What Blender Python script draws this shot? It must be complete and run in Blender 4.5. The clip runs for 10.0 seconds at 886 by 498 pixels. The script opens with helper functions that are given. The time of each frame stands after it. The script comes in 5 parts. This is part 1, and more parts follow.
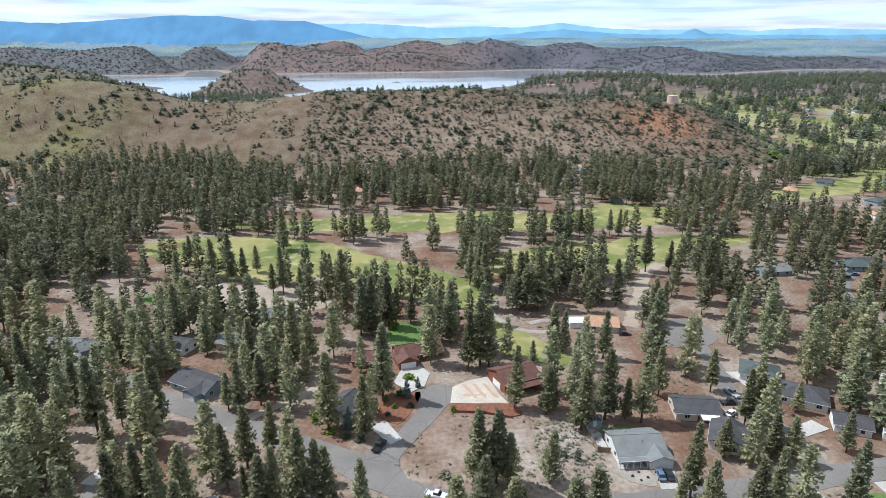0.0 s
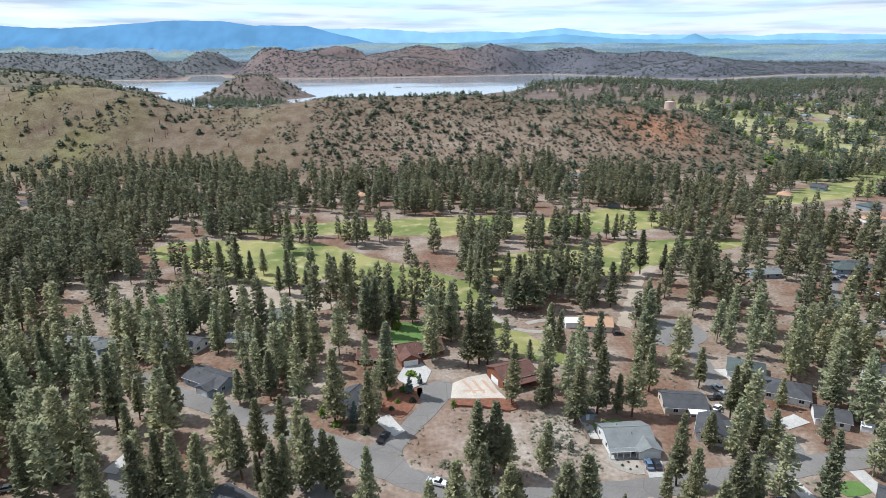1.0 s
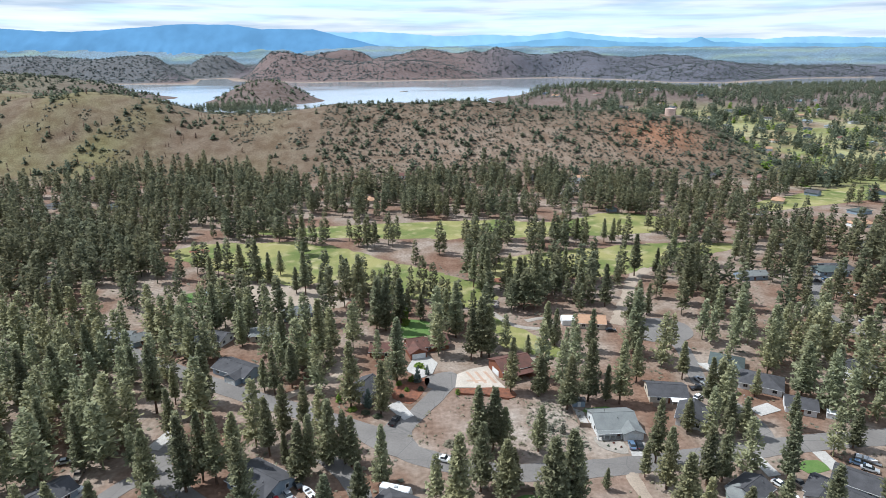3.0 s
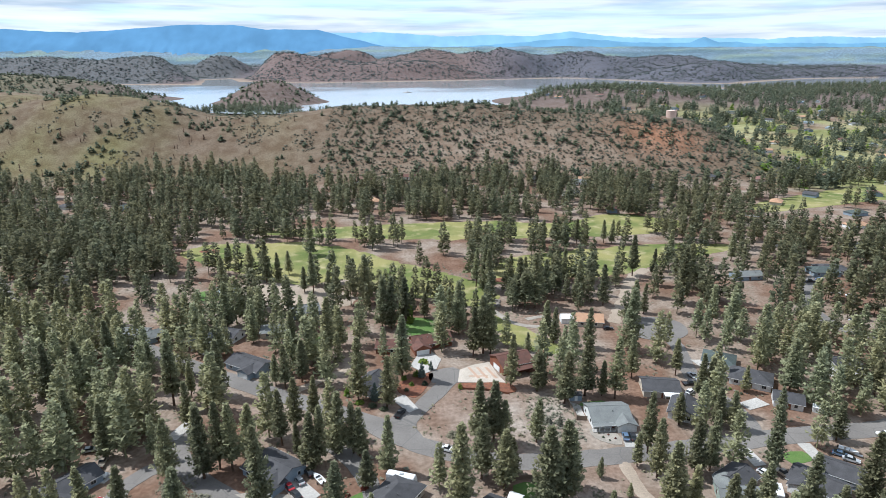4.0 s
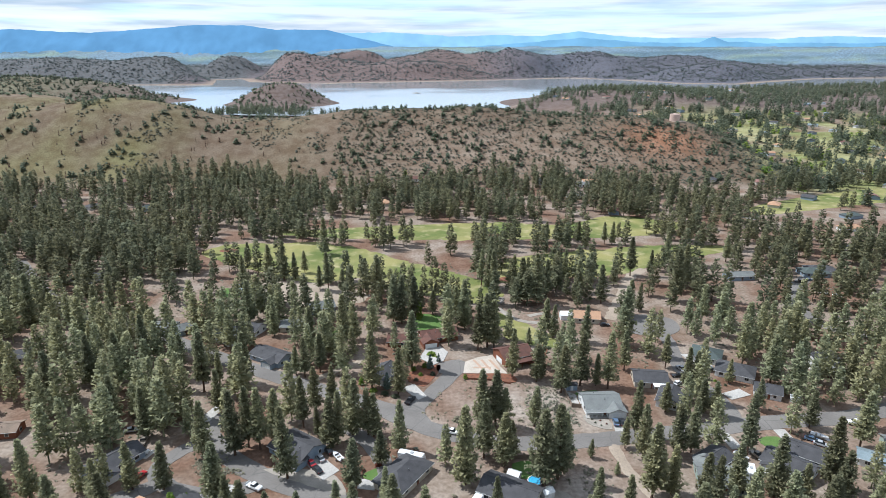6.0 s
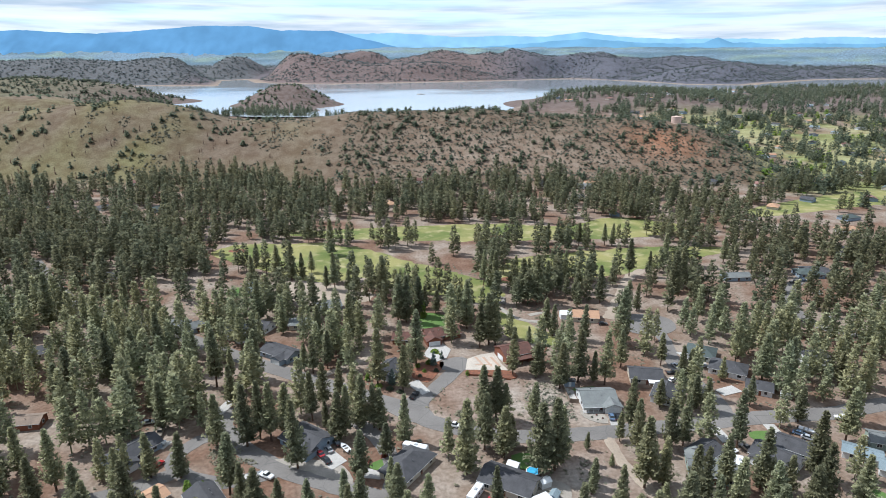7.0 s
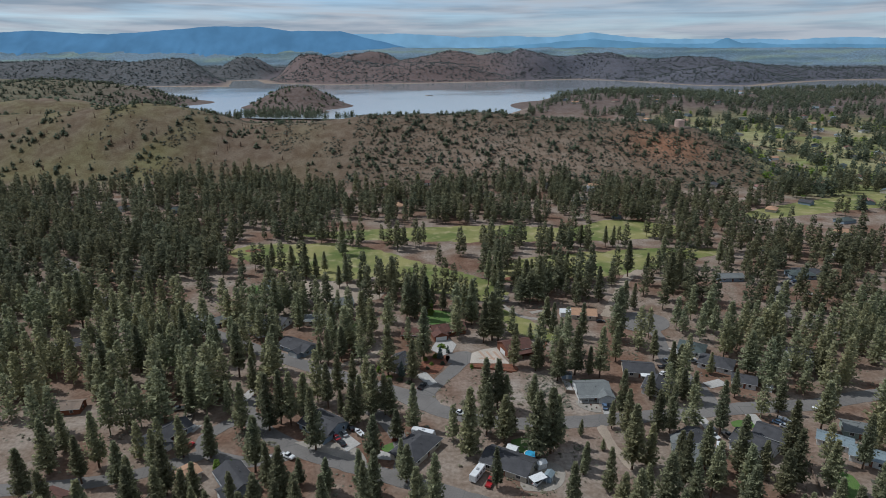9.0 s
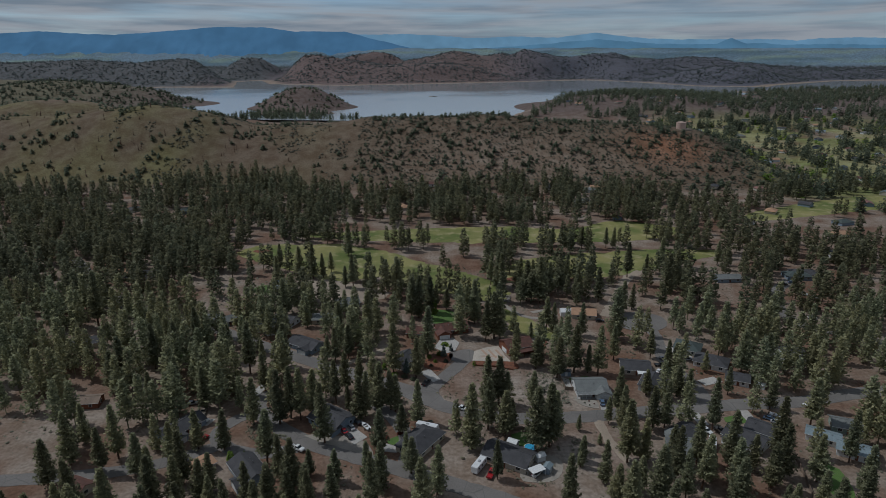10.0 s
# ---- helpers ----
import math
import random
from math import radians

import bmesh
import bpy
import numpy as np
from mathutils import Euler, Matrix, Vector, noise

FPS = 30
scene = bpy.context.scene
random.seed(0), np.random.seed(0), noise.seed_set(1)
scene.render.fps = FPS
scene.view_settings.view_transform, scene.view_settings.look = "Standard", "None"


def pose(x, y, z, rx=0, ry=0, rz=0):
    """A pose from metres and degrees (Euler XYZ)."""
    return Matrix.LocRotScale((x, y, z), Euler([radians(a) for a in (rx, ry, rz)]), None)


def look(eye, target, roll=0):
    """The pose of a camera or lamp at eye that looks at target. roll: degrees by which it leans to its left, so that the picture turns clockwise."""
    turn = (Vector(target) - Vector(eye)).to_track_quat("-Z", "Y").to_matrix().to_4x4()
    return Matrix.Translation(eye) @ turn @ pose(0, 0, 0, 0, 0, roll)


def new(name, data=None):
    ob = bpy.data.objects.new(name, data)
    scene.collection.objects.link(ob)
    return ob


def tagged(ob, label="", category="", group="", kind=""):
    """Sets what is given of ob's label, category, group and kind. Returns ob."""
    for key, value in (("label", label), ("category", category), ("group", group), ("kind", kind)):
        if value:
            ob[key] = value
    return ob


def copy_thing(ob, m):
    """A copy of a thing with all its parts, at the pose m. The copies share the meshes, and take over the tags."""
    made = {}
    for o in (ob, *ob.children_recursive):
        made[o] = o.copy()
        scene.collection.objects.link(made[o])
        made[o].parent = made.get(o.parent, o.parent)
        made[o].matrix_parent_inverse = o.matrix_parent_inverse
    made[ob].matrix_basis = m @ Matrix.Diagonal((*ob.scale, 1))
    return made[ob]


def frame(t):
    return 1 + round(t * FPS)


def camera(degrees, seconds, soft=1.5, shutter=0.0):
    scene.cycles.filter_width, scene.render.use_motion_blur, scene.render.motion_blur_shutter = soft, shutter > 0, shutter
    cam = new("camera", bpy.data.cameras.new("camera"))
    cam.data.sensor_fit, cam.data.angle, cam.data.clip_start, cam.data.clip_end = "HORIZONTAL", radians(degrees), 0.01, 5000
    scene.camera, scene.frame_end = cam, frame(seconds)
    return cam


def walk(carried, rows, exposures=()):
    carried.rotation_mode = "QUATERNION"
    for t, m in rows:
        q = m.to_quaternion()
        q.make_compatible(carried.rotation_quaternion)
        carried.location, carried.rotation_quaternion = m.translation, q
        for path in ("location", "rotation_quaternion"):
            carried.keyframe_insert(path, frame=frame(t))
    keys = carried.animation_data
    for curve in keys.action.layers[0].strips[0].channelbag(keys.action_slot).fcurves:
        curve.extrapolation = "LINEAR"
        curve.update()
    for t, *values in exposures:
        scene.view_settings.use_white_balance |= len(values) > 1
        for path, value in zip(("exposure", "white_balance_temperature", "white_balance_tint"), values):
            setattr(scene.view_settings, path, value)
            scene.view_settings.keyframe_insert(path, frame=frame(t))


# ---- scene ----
cam = camera(72.18, 10.0, soft=0.5)
PATH = [
    (0, pose(0.69, 50.01, 98.82, 72.499, 0, -1.582)),
    (0.5, pose(0.58, 45.39, 99.99, 72.713, 0, -1.556)),
    (1, pose(0.46, 40.75, 101.28, 72.876, 0, -1.496)),
    (1.5, pose(0.32, 36.09, 102.67, 73.016, 0, -1.392)),
    (2, pose(0.19, 31.44, 104.14, 73.079, 0, -1.224)),
    (2.5, pose(0.07, 26.80, 105.66, 73.086, 0, -1.108)),
    (3.2, pose(-0.07, 20.36, 107.84, 73.075, 0, -0.871)),
    (4, pose(-0.15, 13.09, 110.36, 73.063, 0, -0.601)),
    (4.5, pose(-0.16, 8.61, 111.93, 73.049, 0, -0.397)),
    (5, pose(-0.13, 4.19, 113.48, 73.006, 0, -0.182)),
    (5.5, pose(-0.07, -0.19, 115.01, 72.976, 0, -0.000)),
    (6.2, pose(0.07, -6.23, 117.11, 72.989, 0, 0.260)),
    (7, pose(0.30, -13.04, 119.48, 73.004, 0, 0.558)),
    (7.5, pose(0.47, -17.25, 120.94, 72.994, 0, 0.769)),
    (8, pose(0.65, -21.44, 122.41, 72.990, 0, 0.960)),
    (8.5, pose(0.82, -25.62, 123.90, 72.987, 0, 1.165)),
    (9, pose(0.99, -29.81, 125.41, 72.960, 0, 1.307)),
    (9.5, pose(1.13, -34.02, 126.99, 72.939, 0, 1.506)),
    (10, pose(1.24, -38.27, 128.63, 72.958, 0, 1.675)),
]
walk(cam, PATH, exposures=[(t, 0.54 + e, 5680, 8.5) for t, e in ((0, 0), (6.8, 0), (7.5, -0.2), (8, -0.45), (8.5, -0.75), (9, -1.05), (9.5, -1.4), (10, -1.75))])

# ---- world and sun ----
SUN = Vector((-0.56, 0.155, 0.81)).normalized()
sun_data = bpy.data.lights.new("sun", "SUN")
sun_data.energy, sun_data.angle, sun_data.color = 4.1, radians(0.8), (1.0, 0.95, 0.87)
sun_ob = new("sun", sun_data)
sun_ob.matrix_world = look((0, 0, 400), Vector((0, 0, 400)) - SUN)

sky = bpy.data.worlds.new("sky")
scene.world = sky
sky.use_nodes = True
wn, wl = sky.node_tree.nodes, sky.node_tree.links
wn.clear()
w_out, w_bg, w_sky = wn.new("ShaderNodeOutputWorld"), wn.new("ShaderNodeBackground"), wn.new("ShaderNodeTexSky")
w_sky.sky_type, w_sky.sun_disc = "NISHITA", False
w_sky.sun_elevation, w_sky.sun_rotation = math.asin(SUN.z), math.atan2(SUN.x, SUN.y)
w_sky.altitude, w_sky.dust_density = 1500, 0.5
w_tc, w_map, w_noise, w_ramp, w_mix = (wn.new("ShaderNodeTexCoord"), wn.new("ShaderNodeMapping"), wn.new("ShaderNodeTexNoise"),
                                       wn.new("ShaderNodeValToRGB"), wn.new("ShaderNodeMix"))
w_map.inputs["Scale"].default_value = (2.2, 2.2, 30.0)
w_noise.inputs["Scale"].default_value, w_noise.inputs["Detail"].default_value = 1.6, 7.0
w_noise.inputs["Distortion"].default_value = 0.5
w_ramp.color_ramp.elements[0].position, w_ramp.color_ramp.elements[1].position = 0.24, 0.56
w_mix.data_type = "RGBA"
w_streak, w_soft = wn.new("ShaderNodeTexNoise"), wn.new("ShaderNodeMix")
w_streak.inputs["Scale"].default_value, w_streak.inputs["Detail"].default_value = 3.4, 6.0
w_soft.data_type = "RGBA"
w_soft.inputs[6].default_value, w_soft.inputs[7].default_value = (2.9, 3.35, 3.75, 1), (4.7, 4.75, 4.8, 1)
wl.new(w_map.outputs["Vector"], w_streak.inputs["Vector"])
w_spread = wn.new("ShaderNodeMapRange")
w_spread.inputs["From Min"].default_value, w_spread.inputs["From Max"].default_value = 0.36, 0.60
wl.new(w_streak.outputs["Fac"], w_spread.inputs["Value"])
wl.new(w_spread.outputs["Result"], w_soft.inputs[0])
wl.new(w_soft.outputs[2], w_mix.inputs[7])
wl.new(w_tc.outputs["Generated"], w_map.inputs["Vector"])
wl.new(w_map.outputs["Vector"], w_noise.inputs["Vector"])
wl.new(w_noise.outputs["Fac"], w_ramp.inputs["Fac"])
wl.new(w_ramp.outputs["Color"], w_mix.inputs[0])
wl.new(w_sky.outputs["Color"], w_mix.inputs[6])
wl.new(w_mix.outputs[2], w_bg.inputs["Color"])
w_bg.inputs["Strength"].default_value = 0.14
wl.new(w_bg.outputs["Background"], w_out.inputs["Surface"])


# ---- materials ----
def shader(name, rough=0.85, metal=0.0, spec=0.3):
    m = bpy.data.materials.new(name)
    m.use_nodes = True
    b = m.node_tree.nodes["Principled BSDF"]
    b.inputs["Roughness"].default_value, b.inputs["Metallic"].default_value = rough, metal
    b.inputs["Specular IOR Level"].default_value = spec
    return m, m.node_tree.nodes, m.node_tree.links, b


def mixed(nodes, links, fac, a, b, blend="MIX"):
    """A colour mix; a and b are colours or sockets, fac a number or socket."""
    n = nodes.new("ShaderNodeMix")
    n.data_type, n.blend_type = "RGBA", blend
    for slot, value in ((0, fac), (6, a), (7, b)):
        if isinstance(value, bpy.types.NodeSocket):
            links.new(value, n.inputs[slot])
        else:
            n.inputs[slot].default_value = (*value, 1) if slot else value
    return n.outputs[2]


def grain(nodes, links, scale, detail=4.0, low=0.35, high=0.65, where=None):
    n, r = nodes.new("ShaderNodeTexNoise"), nodes.new("ShaderNodeMapRange")
    n.inputs["Scale"].default_value, n.inputs["Detail"].default_value = scale, detail
    r.inputs["From Min"].default_value, r.inputs["From Max"].default_value = low, high
    if where is None:
        where = nodes.new("ShaderNodeNewGeometry").outputs["Position"]
    links.new(where, n.inputs["Vector"])
    links.new(n.outputs["Fac"], r.inputs["Value"])
    return r.outputs["Result"]


def relief(nodes, links, b, height, strength, distance):
    n = nodes.new("ShaderNodeBump")
    n.inputs["Strength"].default_value, n.inputs["Distance"].default_value = strength, distance
    links.new(height, n.inputs["Height"])
    links.new(n.outputs["Normal"], b.inputs["Normal"])


def surface(name, a, b, coarse=0.3, fine=3.0, rough=0.85, bump=0.3, distance=0.05, metal=0.0, spec=0.3, piece=0.0):
    """Two colours in patches, with finer grain over them; piece: how far single things or islands differ."""
    m, nodes, links, sh = shader(name, rough, metal, spec)
    big, small = grain(nodes, links, coarse), grain(nodes, links, fine, 6.0, 0.3, 0.7)
    col = mixed(nodes, links, big, a, b)
    col = mixed(nodes, links, small, mixed(nodes, links, 1.0, col, (0.72, 0.72, 0.72), "MULTIPLY"), col)
    if piece:
        r = nodes.new("ShaderNodeMapRange")
        r.inputs["To Min"].default_value, r.inputs["To Max"].default_value = 1 - piece, 1 + piece
        links.new(nodes.new("ShaderNodeObjectInfo").outputs["Random"], r.inputs["Value"])
        col = mixed(nodes, links, 1.0, col, r.outputs["Result"], "MULTIPLY")
    links.new(col, sh.inputs["Base Color"])
    relief(nodes, links, sh, small, bump, distance)
    return m


def foliage(name, dark, light, rough=0.75, spread=0.35):
    """Leaf clumps: every clump and every plant a little different."""
    m, nodes, links, sh = shader(name, rough, 0.0, 0.25)
    col = mixed(nodes, links, nodes.new("ShaderNodeNewGeometry").outputs["Random Per Island"], dark, light)
    r = nodes.new("ShaderNodeMapRange")
    r.inputs["To Min"].default_value, r.inputs["To Max"].default_value = 1 - spread, 1 + spread
    links.new(nodes.new("ShaderNodeObjectInfo").outputs["Random"], r.inputs["Value"])
    col = mixed(nodes, links, 1.0, col, r.outputs["Result"], "MULTIPLY")
    patch = grain(nodes, links, 0.035, 2.0, 0.35, 0.65)
    col = mixed(nodes, links, patch, mixed(nodes, links, 1.0, col, (0.94, 1.0, 1.0), "MULTIPLY"), mixed(nodes, links, 1.0, col, (1.08, 1.03, 0.93), "MULTIPLY"))
    links.new(col, sh.inputs["Base Color"])
    thin, both = nodes.new("ShaderNodeBsdfTranslucent"), nodes.new("ShaderNodeMixShader")
    links.new(col, thin.inputs["Color"])
    both.inputs["Fac"].default_value = 0.45
    links.new(sh.outputs["BSDF"], both.inputs[1])
    links.new(thin.outputs["BSDF"], both.inputs[2])
    links.new(both.outputs["Shader"], nodes["Material Output"].inputs["Surface"])
    return m


M = {}
M["pine"] = foliage("pine_needles", (0.120, 0.127, 0.078), (0.37, 0.362, 0.218))
# far pine stands: the pine colours, darker and bluer
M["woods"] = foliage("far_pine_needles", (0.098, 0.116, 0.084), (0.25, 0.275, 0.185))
M["juniper"] = foliage("juniper_needles", (0.060, 0.076, 0.054), (0.125, 0.142, 0.088))
M["sage"] = foliage("sagebrush", (0.13, 0.122, 0.09), (0.26, 0.24, 0.18))
M["hill_sage"] = foliage("hill_sagebrush", (0.078, 0.080, 0.060), (0.17, 0.165, 0.122))
# junipers beyond the lake: needle green shifted to blue-grey to paint haze
M["hazed_juniper"] = foliage("hazed_juniper_needles", (0.080, 0.094, 0.100), (0.125, 0.140, 0.138))
M["leaf"] = foliage("bright_leaves", (0.10, 0.17, 0.03), (0.24, 0.30, 0.06))
M["spruce"] = foliage("blue_spruce", (0.09, 0.13, 0.12), (0.18, 0.23, 0.21))
M["bark"] = surface("pine_bark", (0.16, 0.095, 0.06), (0.09, 0.06, 0.045), 0.8, 6, 0.95, 0.6)
m, nodes, links, sh = shader("asphalt", 0.88, 0.0, 0.25)
c = mixed(nodes, links, grain(nodes, links, 0.07, 4), (0.155, 0.142, 0.130), (0.200, 0.184, 0.168))
cells = nodes.new("ShaderNodeTexVoronoi")
cells.feature = "DISTANCE_TO_EDGE"
cells.inputs["Scale"].default_value, cells.inputs["Randomness"].default_value = 0.11, 1.0
links.new(nodes.new("ShaderNodeNewGeometry").outputs["Position"], cells.inputs["Vector"])
seal = nodes.new("ShaderNodeMapRange")
seal.inputs["From Min"].default_value, seal.inputs["From Max"].default_value = 0.004, 0.016
links.new(cells.outputs["Distance"], seal.inputs["Value"])
c = mixed(nodes, links, seal.outputs["Result"], (0.138, 0.129, 0.120), c)
s_ = grain(nodes, links, 2.0, 6, 0.3, 0.7)
links.new(mixed(nodes, links, s_, mixed(nodes, links, 1.0, c, (0.82, 0.82, 0.82), "MULTIPLY"), c), sh.inputs["Base Color"])
relief(nodes, links, sh, s_, 0.15, 0.02)
M["asphalt"] = m
M["concrete"] = surface("concrete", (0.47, 0.445, 0.41), (0.39, 0.37, 0.34), 0.2, 2.5, 0.85, 0.1, 0.02)
M["rust_band"] = surface("rust_coloured_concrete", (0.48, 0.33, 0.24), (0.42, 0.29, 0.21), 0.4, 3, 0.85, 0.1, 0.02)
M["court"] = surface("warm_concrete", (0.52, 0.455, 0.38), (0.44, 0.385, 0.32), 0.2, 2.5, 0.85, 0.1, 0.02)
M["mulch"] = surface("red_bark_mulch", (0.25, 0.10, 0.055), (0.15, 0.07, 0.045), 0.7, 5, 0.95, 0.5, 0.1)
M["gravel"] = surface("pale_gravel", (0.36, 0.32, 0.27), (0.28, 0.25, 0.21), 0.3, 5, 0.95, 0.4, 0.05)
M["path"] = surface("sandy_path", (0.38, 0.31, 0.24), (0.31, 0.25, 0.19), 0.15, 2, 0.95, 0.3, 0.05)
M["lawn"] = surface("mown_lawn", (0.085, 0.16, 0.035), (0.12, 0.185, 0.05), 0.2, 3, 0.9, 0.3, 0.05)
M["white"] = surface("white_siding", (0.74, 0.74, 0.72), (0.66, 0.66, 0.64), 0.4, 4, 0.7, 0.1, 0.02)
M["cream"] = surface("cream_siding", (0.56, 0.50, 0.40), (0.50, 0.45, 0.37), 0.4, 4, 0.7, 0.1, 0.02)
M["bluegrey"] = surface("blue_grey_siding", (0.28, 0.34, 0.40), (0.24, 0.30, 0.36), 0.4, 4, 0.7, 0.1, 0.02)
M["sagewall"] = surface("sage_green_siding", (0.30, 0.36, 0.31), (0.26, 0.32, 0.28), 0.4, 4, 0.7, 0.1, 0.02)
M["cedar"] = surface("stained_cedar", (0.24, 0.09, 0.05), (0.18, 0.07, 0.04), 0.5, 5, 0.8, 0.3, 0.03)
M["fence"] = surface("weathered_fence_wood", (0.27, 0.20, 0.15), (0.20, 0.155, 0.12), 0.5, 5, 0.9, 0.3, 0.03)
M["r_grey"] = surface("grey_shingles", (0.20, 0.21, 0.20), (0.165, 0.17, 0.165), 0.5, 5, 0.9, 0.4, 0.03)
M["r_dark"] = surface("charcoal_shingles", (0.082, 0.080, 0.084), (0.060, 0.059, 0.062), 0.5, 5, 0.85, 0.4, 0.03)
M["r_green"] = surface("green_grey_shingles", (0.085, 0.105, 0.10), (0.07, 0.085, 0.08), 0.5, 5, 0.9, 0.4, 0.03)
M["r_brown"] = surface("red_brown_shingles", (0.15, 0.072, 0.055), (0.11, 0.058, 0.046), 0.5, 5, 0.9, 0.4, 0.03)
M["r_orange"] = surface("orange_tan_shingles", (0.46, 0.28, 0.17), (0.40, 0.24, 0.15), 0.5, 5, 0.9, 0.4, 0.03)
M["r_pink"] = surface("faded_red_shingles", (0.27, 0.145, 0.12), (0.22, 0.125, 0.105), 0.5, 5, 0.9, 0.4, 0.03)
M["r_blue"] = surface("blue_grey_metal_roof", (0.24, 0.29, 0.31), (0.20, 0.25, 0.27), 0.3, 3, 0.5, 0.1, 0.02)
M["trim"] = surface("white_trim_paint", (0.78, 0.78, 0.76), (0.70, 0.70, 0.68), 0.8, 6, 0.6, 0.05, 0.01)
M["glass"] = shader("window_glass", 0.08, 0.0, 0.6)[0]
M["glass"].node_tree.nodes["Principled BSDF"].inputs["Base Color"].default_value = (0.025, 0.03, 0.035, 1)
M["rubber"] = surface("tyre_rubber", (0.022, 0.022, 0.022), (0.03, 0.03, 0.03), 2, 9, 0.9, 0.1, 0.01)
M["steel"] = surface("steel_rim", (0.5, 0.5, 0.5), (0.42, 0.42, 0.42), 3, 9, 0.35, 0.05, 0.01, 0.9)
for key, c in (("p_white", (0.78, 0.78, 0.77)), ("p_red", (0.42, 0.025, 0.03)), ("p_blue", (0.11, 0.17, 0.26)), ("p_black", (0.02, 0.02, 0.022)),
               ("p_silver", (0.42, 0.43, 0.44)), ("p_tan", (0.30, 0.26, 0.21))):
    M[key] = surface("car_paint_" + key[2:], c, tuple(v * 0.92 for v in c), 1, 8, 0.3, 0.02, 0.005, 0.0, 0.6)
M["tank"] = surface("pink_beige_tank_paint", (0.62, 0.45, 0.37), (0.55, 0.40, 0.33), 0.15, 1.5, 0.7, 0.1, 0.03)
M["rock"] = surface("grey_rock", (0.30, 0.27, 0.24), (0.20, 0.18, 0.16), 0.3, 2, 0.95, 0.6, 0.2)

# fairway grass: dry and fresh patches
m, nodes, links, sh = shader("fairway_grass", 0.9)
c = mixed(nodes, links, grain(nodes, links, 0.035, 5, 0.38, 0.62), (0.108, 0.138, 0.032), (0.262, 0.240, 0.086))
c = mixed(nodes, links, grain(nodes, links, 0.11, 5, 0.52, 0.72), c, (0.35, 0.305, 0.155))
s = grain(nodes, links, 1.5, 5, 0.3, 0.7)
links.new(mixed(nodes, links, s, mixed(nodes, links, 1.0, c, (0.8, 0.8, 0.8), "MULTIPLY"), c), sh.inputs["Base Color"])
relief(nodes, links, sh, s, 0.3, 0.1)
M["fairway"] = m

# ground: land cover by place, haze-tinted far off, with litter, soil and stones over it
m, nodes, links, sh = shader("ground_soil", 0.95, 0.0, 0.15)
cover = nodes.new("ShaderNodeAttribute")
cover.attribute_name = "cover"
c = cover.outputs["Color"]
mid = grain(nodes, links, 0.09, 6, 0.35, 0.65)
c = mixed(nodes, links, mid, mixed(nodes, links, 1.0, c, (0.78, 0.70, 0.64), "MULTIPLY"), mixed(nodes, links, 1.0, c, (1.12, 1.12, 1.12), "MULTIPLY"))
s = grain(nodes, links, 0.7, 8, 0.3, 0.7)
c = mixed(nodes, links, s, mixed(nodes, links, 1.0, c, (0.60, 0.58, 0.56), "MULTIPLY"), c)
links.new(c, sh.inputs["Base Color"])
relief(nodes, links, sh, s, 0.5, 0.3)
M["ground"] = m

# lake water
m, nodes, links, sh = shader("lake_water", 0.2, 0.0, 0.5)
sh.inputs["Base Color"].default_value = (0.66, 0.70, 0.72, 1)
sh.inputs["Metallic"].default_value = 0.6
sh.inputs["IOR"].default_value = 1.33
relief(nodes, links, sh, grain(nodes, links, 0.15, 3, 0.3, 0.7), 0.04, 0.15)
place = nodes.new("ShaderNodeSeparateXYZ")
links.new(nodes.new("ShaderNodeNewGeometry").outputs["Position"], place.inputs[0])
calm = nodes.new("ShaderNodeMapRange")
calm.inputs["From Min"].default_value, calm.inputs["From Max"].default_value = 2050, 2650
calm.inputs["To Min"].default_value, calm.inputs["To Max"].default_value = 0.22, 0.07
ripple = nodes.new("ShaderNodeMath")
ripple.operation = "MULTIPLY_ADD"
links.new(grain(nodes, links, 0.004, 3, 0.3, 0.7), ripple.inputs[0])
ripple.inputs[1].default_value = 500
links.new(place.outputs["Y"], ripple.inputs[2])
links.new(ripple.outputs[0], calm.inputs["Value"])
links.new(calm.outputs["Result"], sh.inputs["Roughness"])
M["water"] = m


# distant rock with blue haze put into its colour and emission
def hazed_rock(name, colour, glow):
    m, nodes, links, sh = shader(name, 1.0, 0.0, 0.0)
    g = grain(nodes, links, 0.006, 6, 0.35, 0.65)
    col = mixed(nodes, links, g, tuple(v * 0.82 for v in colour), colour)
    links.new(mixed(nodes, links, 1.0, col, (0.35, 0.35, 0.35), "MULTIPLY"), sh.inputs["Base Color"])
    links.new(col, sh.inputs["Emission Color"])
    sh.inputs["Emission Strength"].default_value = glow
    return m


M["range_a"] = hazed_rock("distant_haze_blue_range", (0.125, 0.27, 0.44), 0.75)
M["range_b"] = hazed_rock("distant_haze_pale_range", (0.29, 0.51, 0.69), 0.75)
M["range_c"] = hazed_rock("distant_haze_blue_foothills", (0.17, 0.34, 0.49), 0.75)


# ---- building blocks ----
def link_mesh(name, verts, faces, material, parent=None, label="", smooth=False):
    me = bpy.data.meshes.new(name)
    me.from_pydata([tuple(v) for v in verts], [], [tuple(f) for f in faces])
    me.update()
    if smooth:
        me.polygons.foreach_set("use_smooth", [True] * len(me.polygons))
    me.materials.append(material)
    ob = new(name, me)
    ob.parent = parent
    return tagged(ob, label) if label else ob


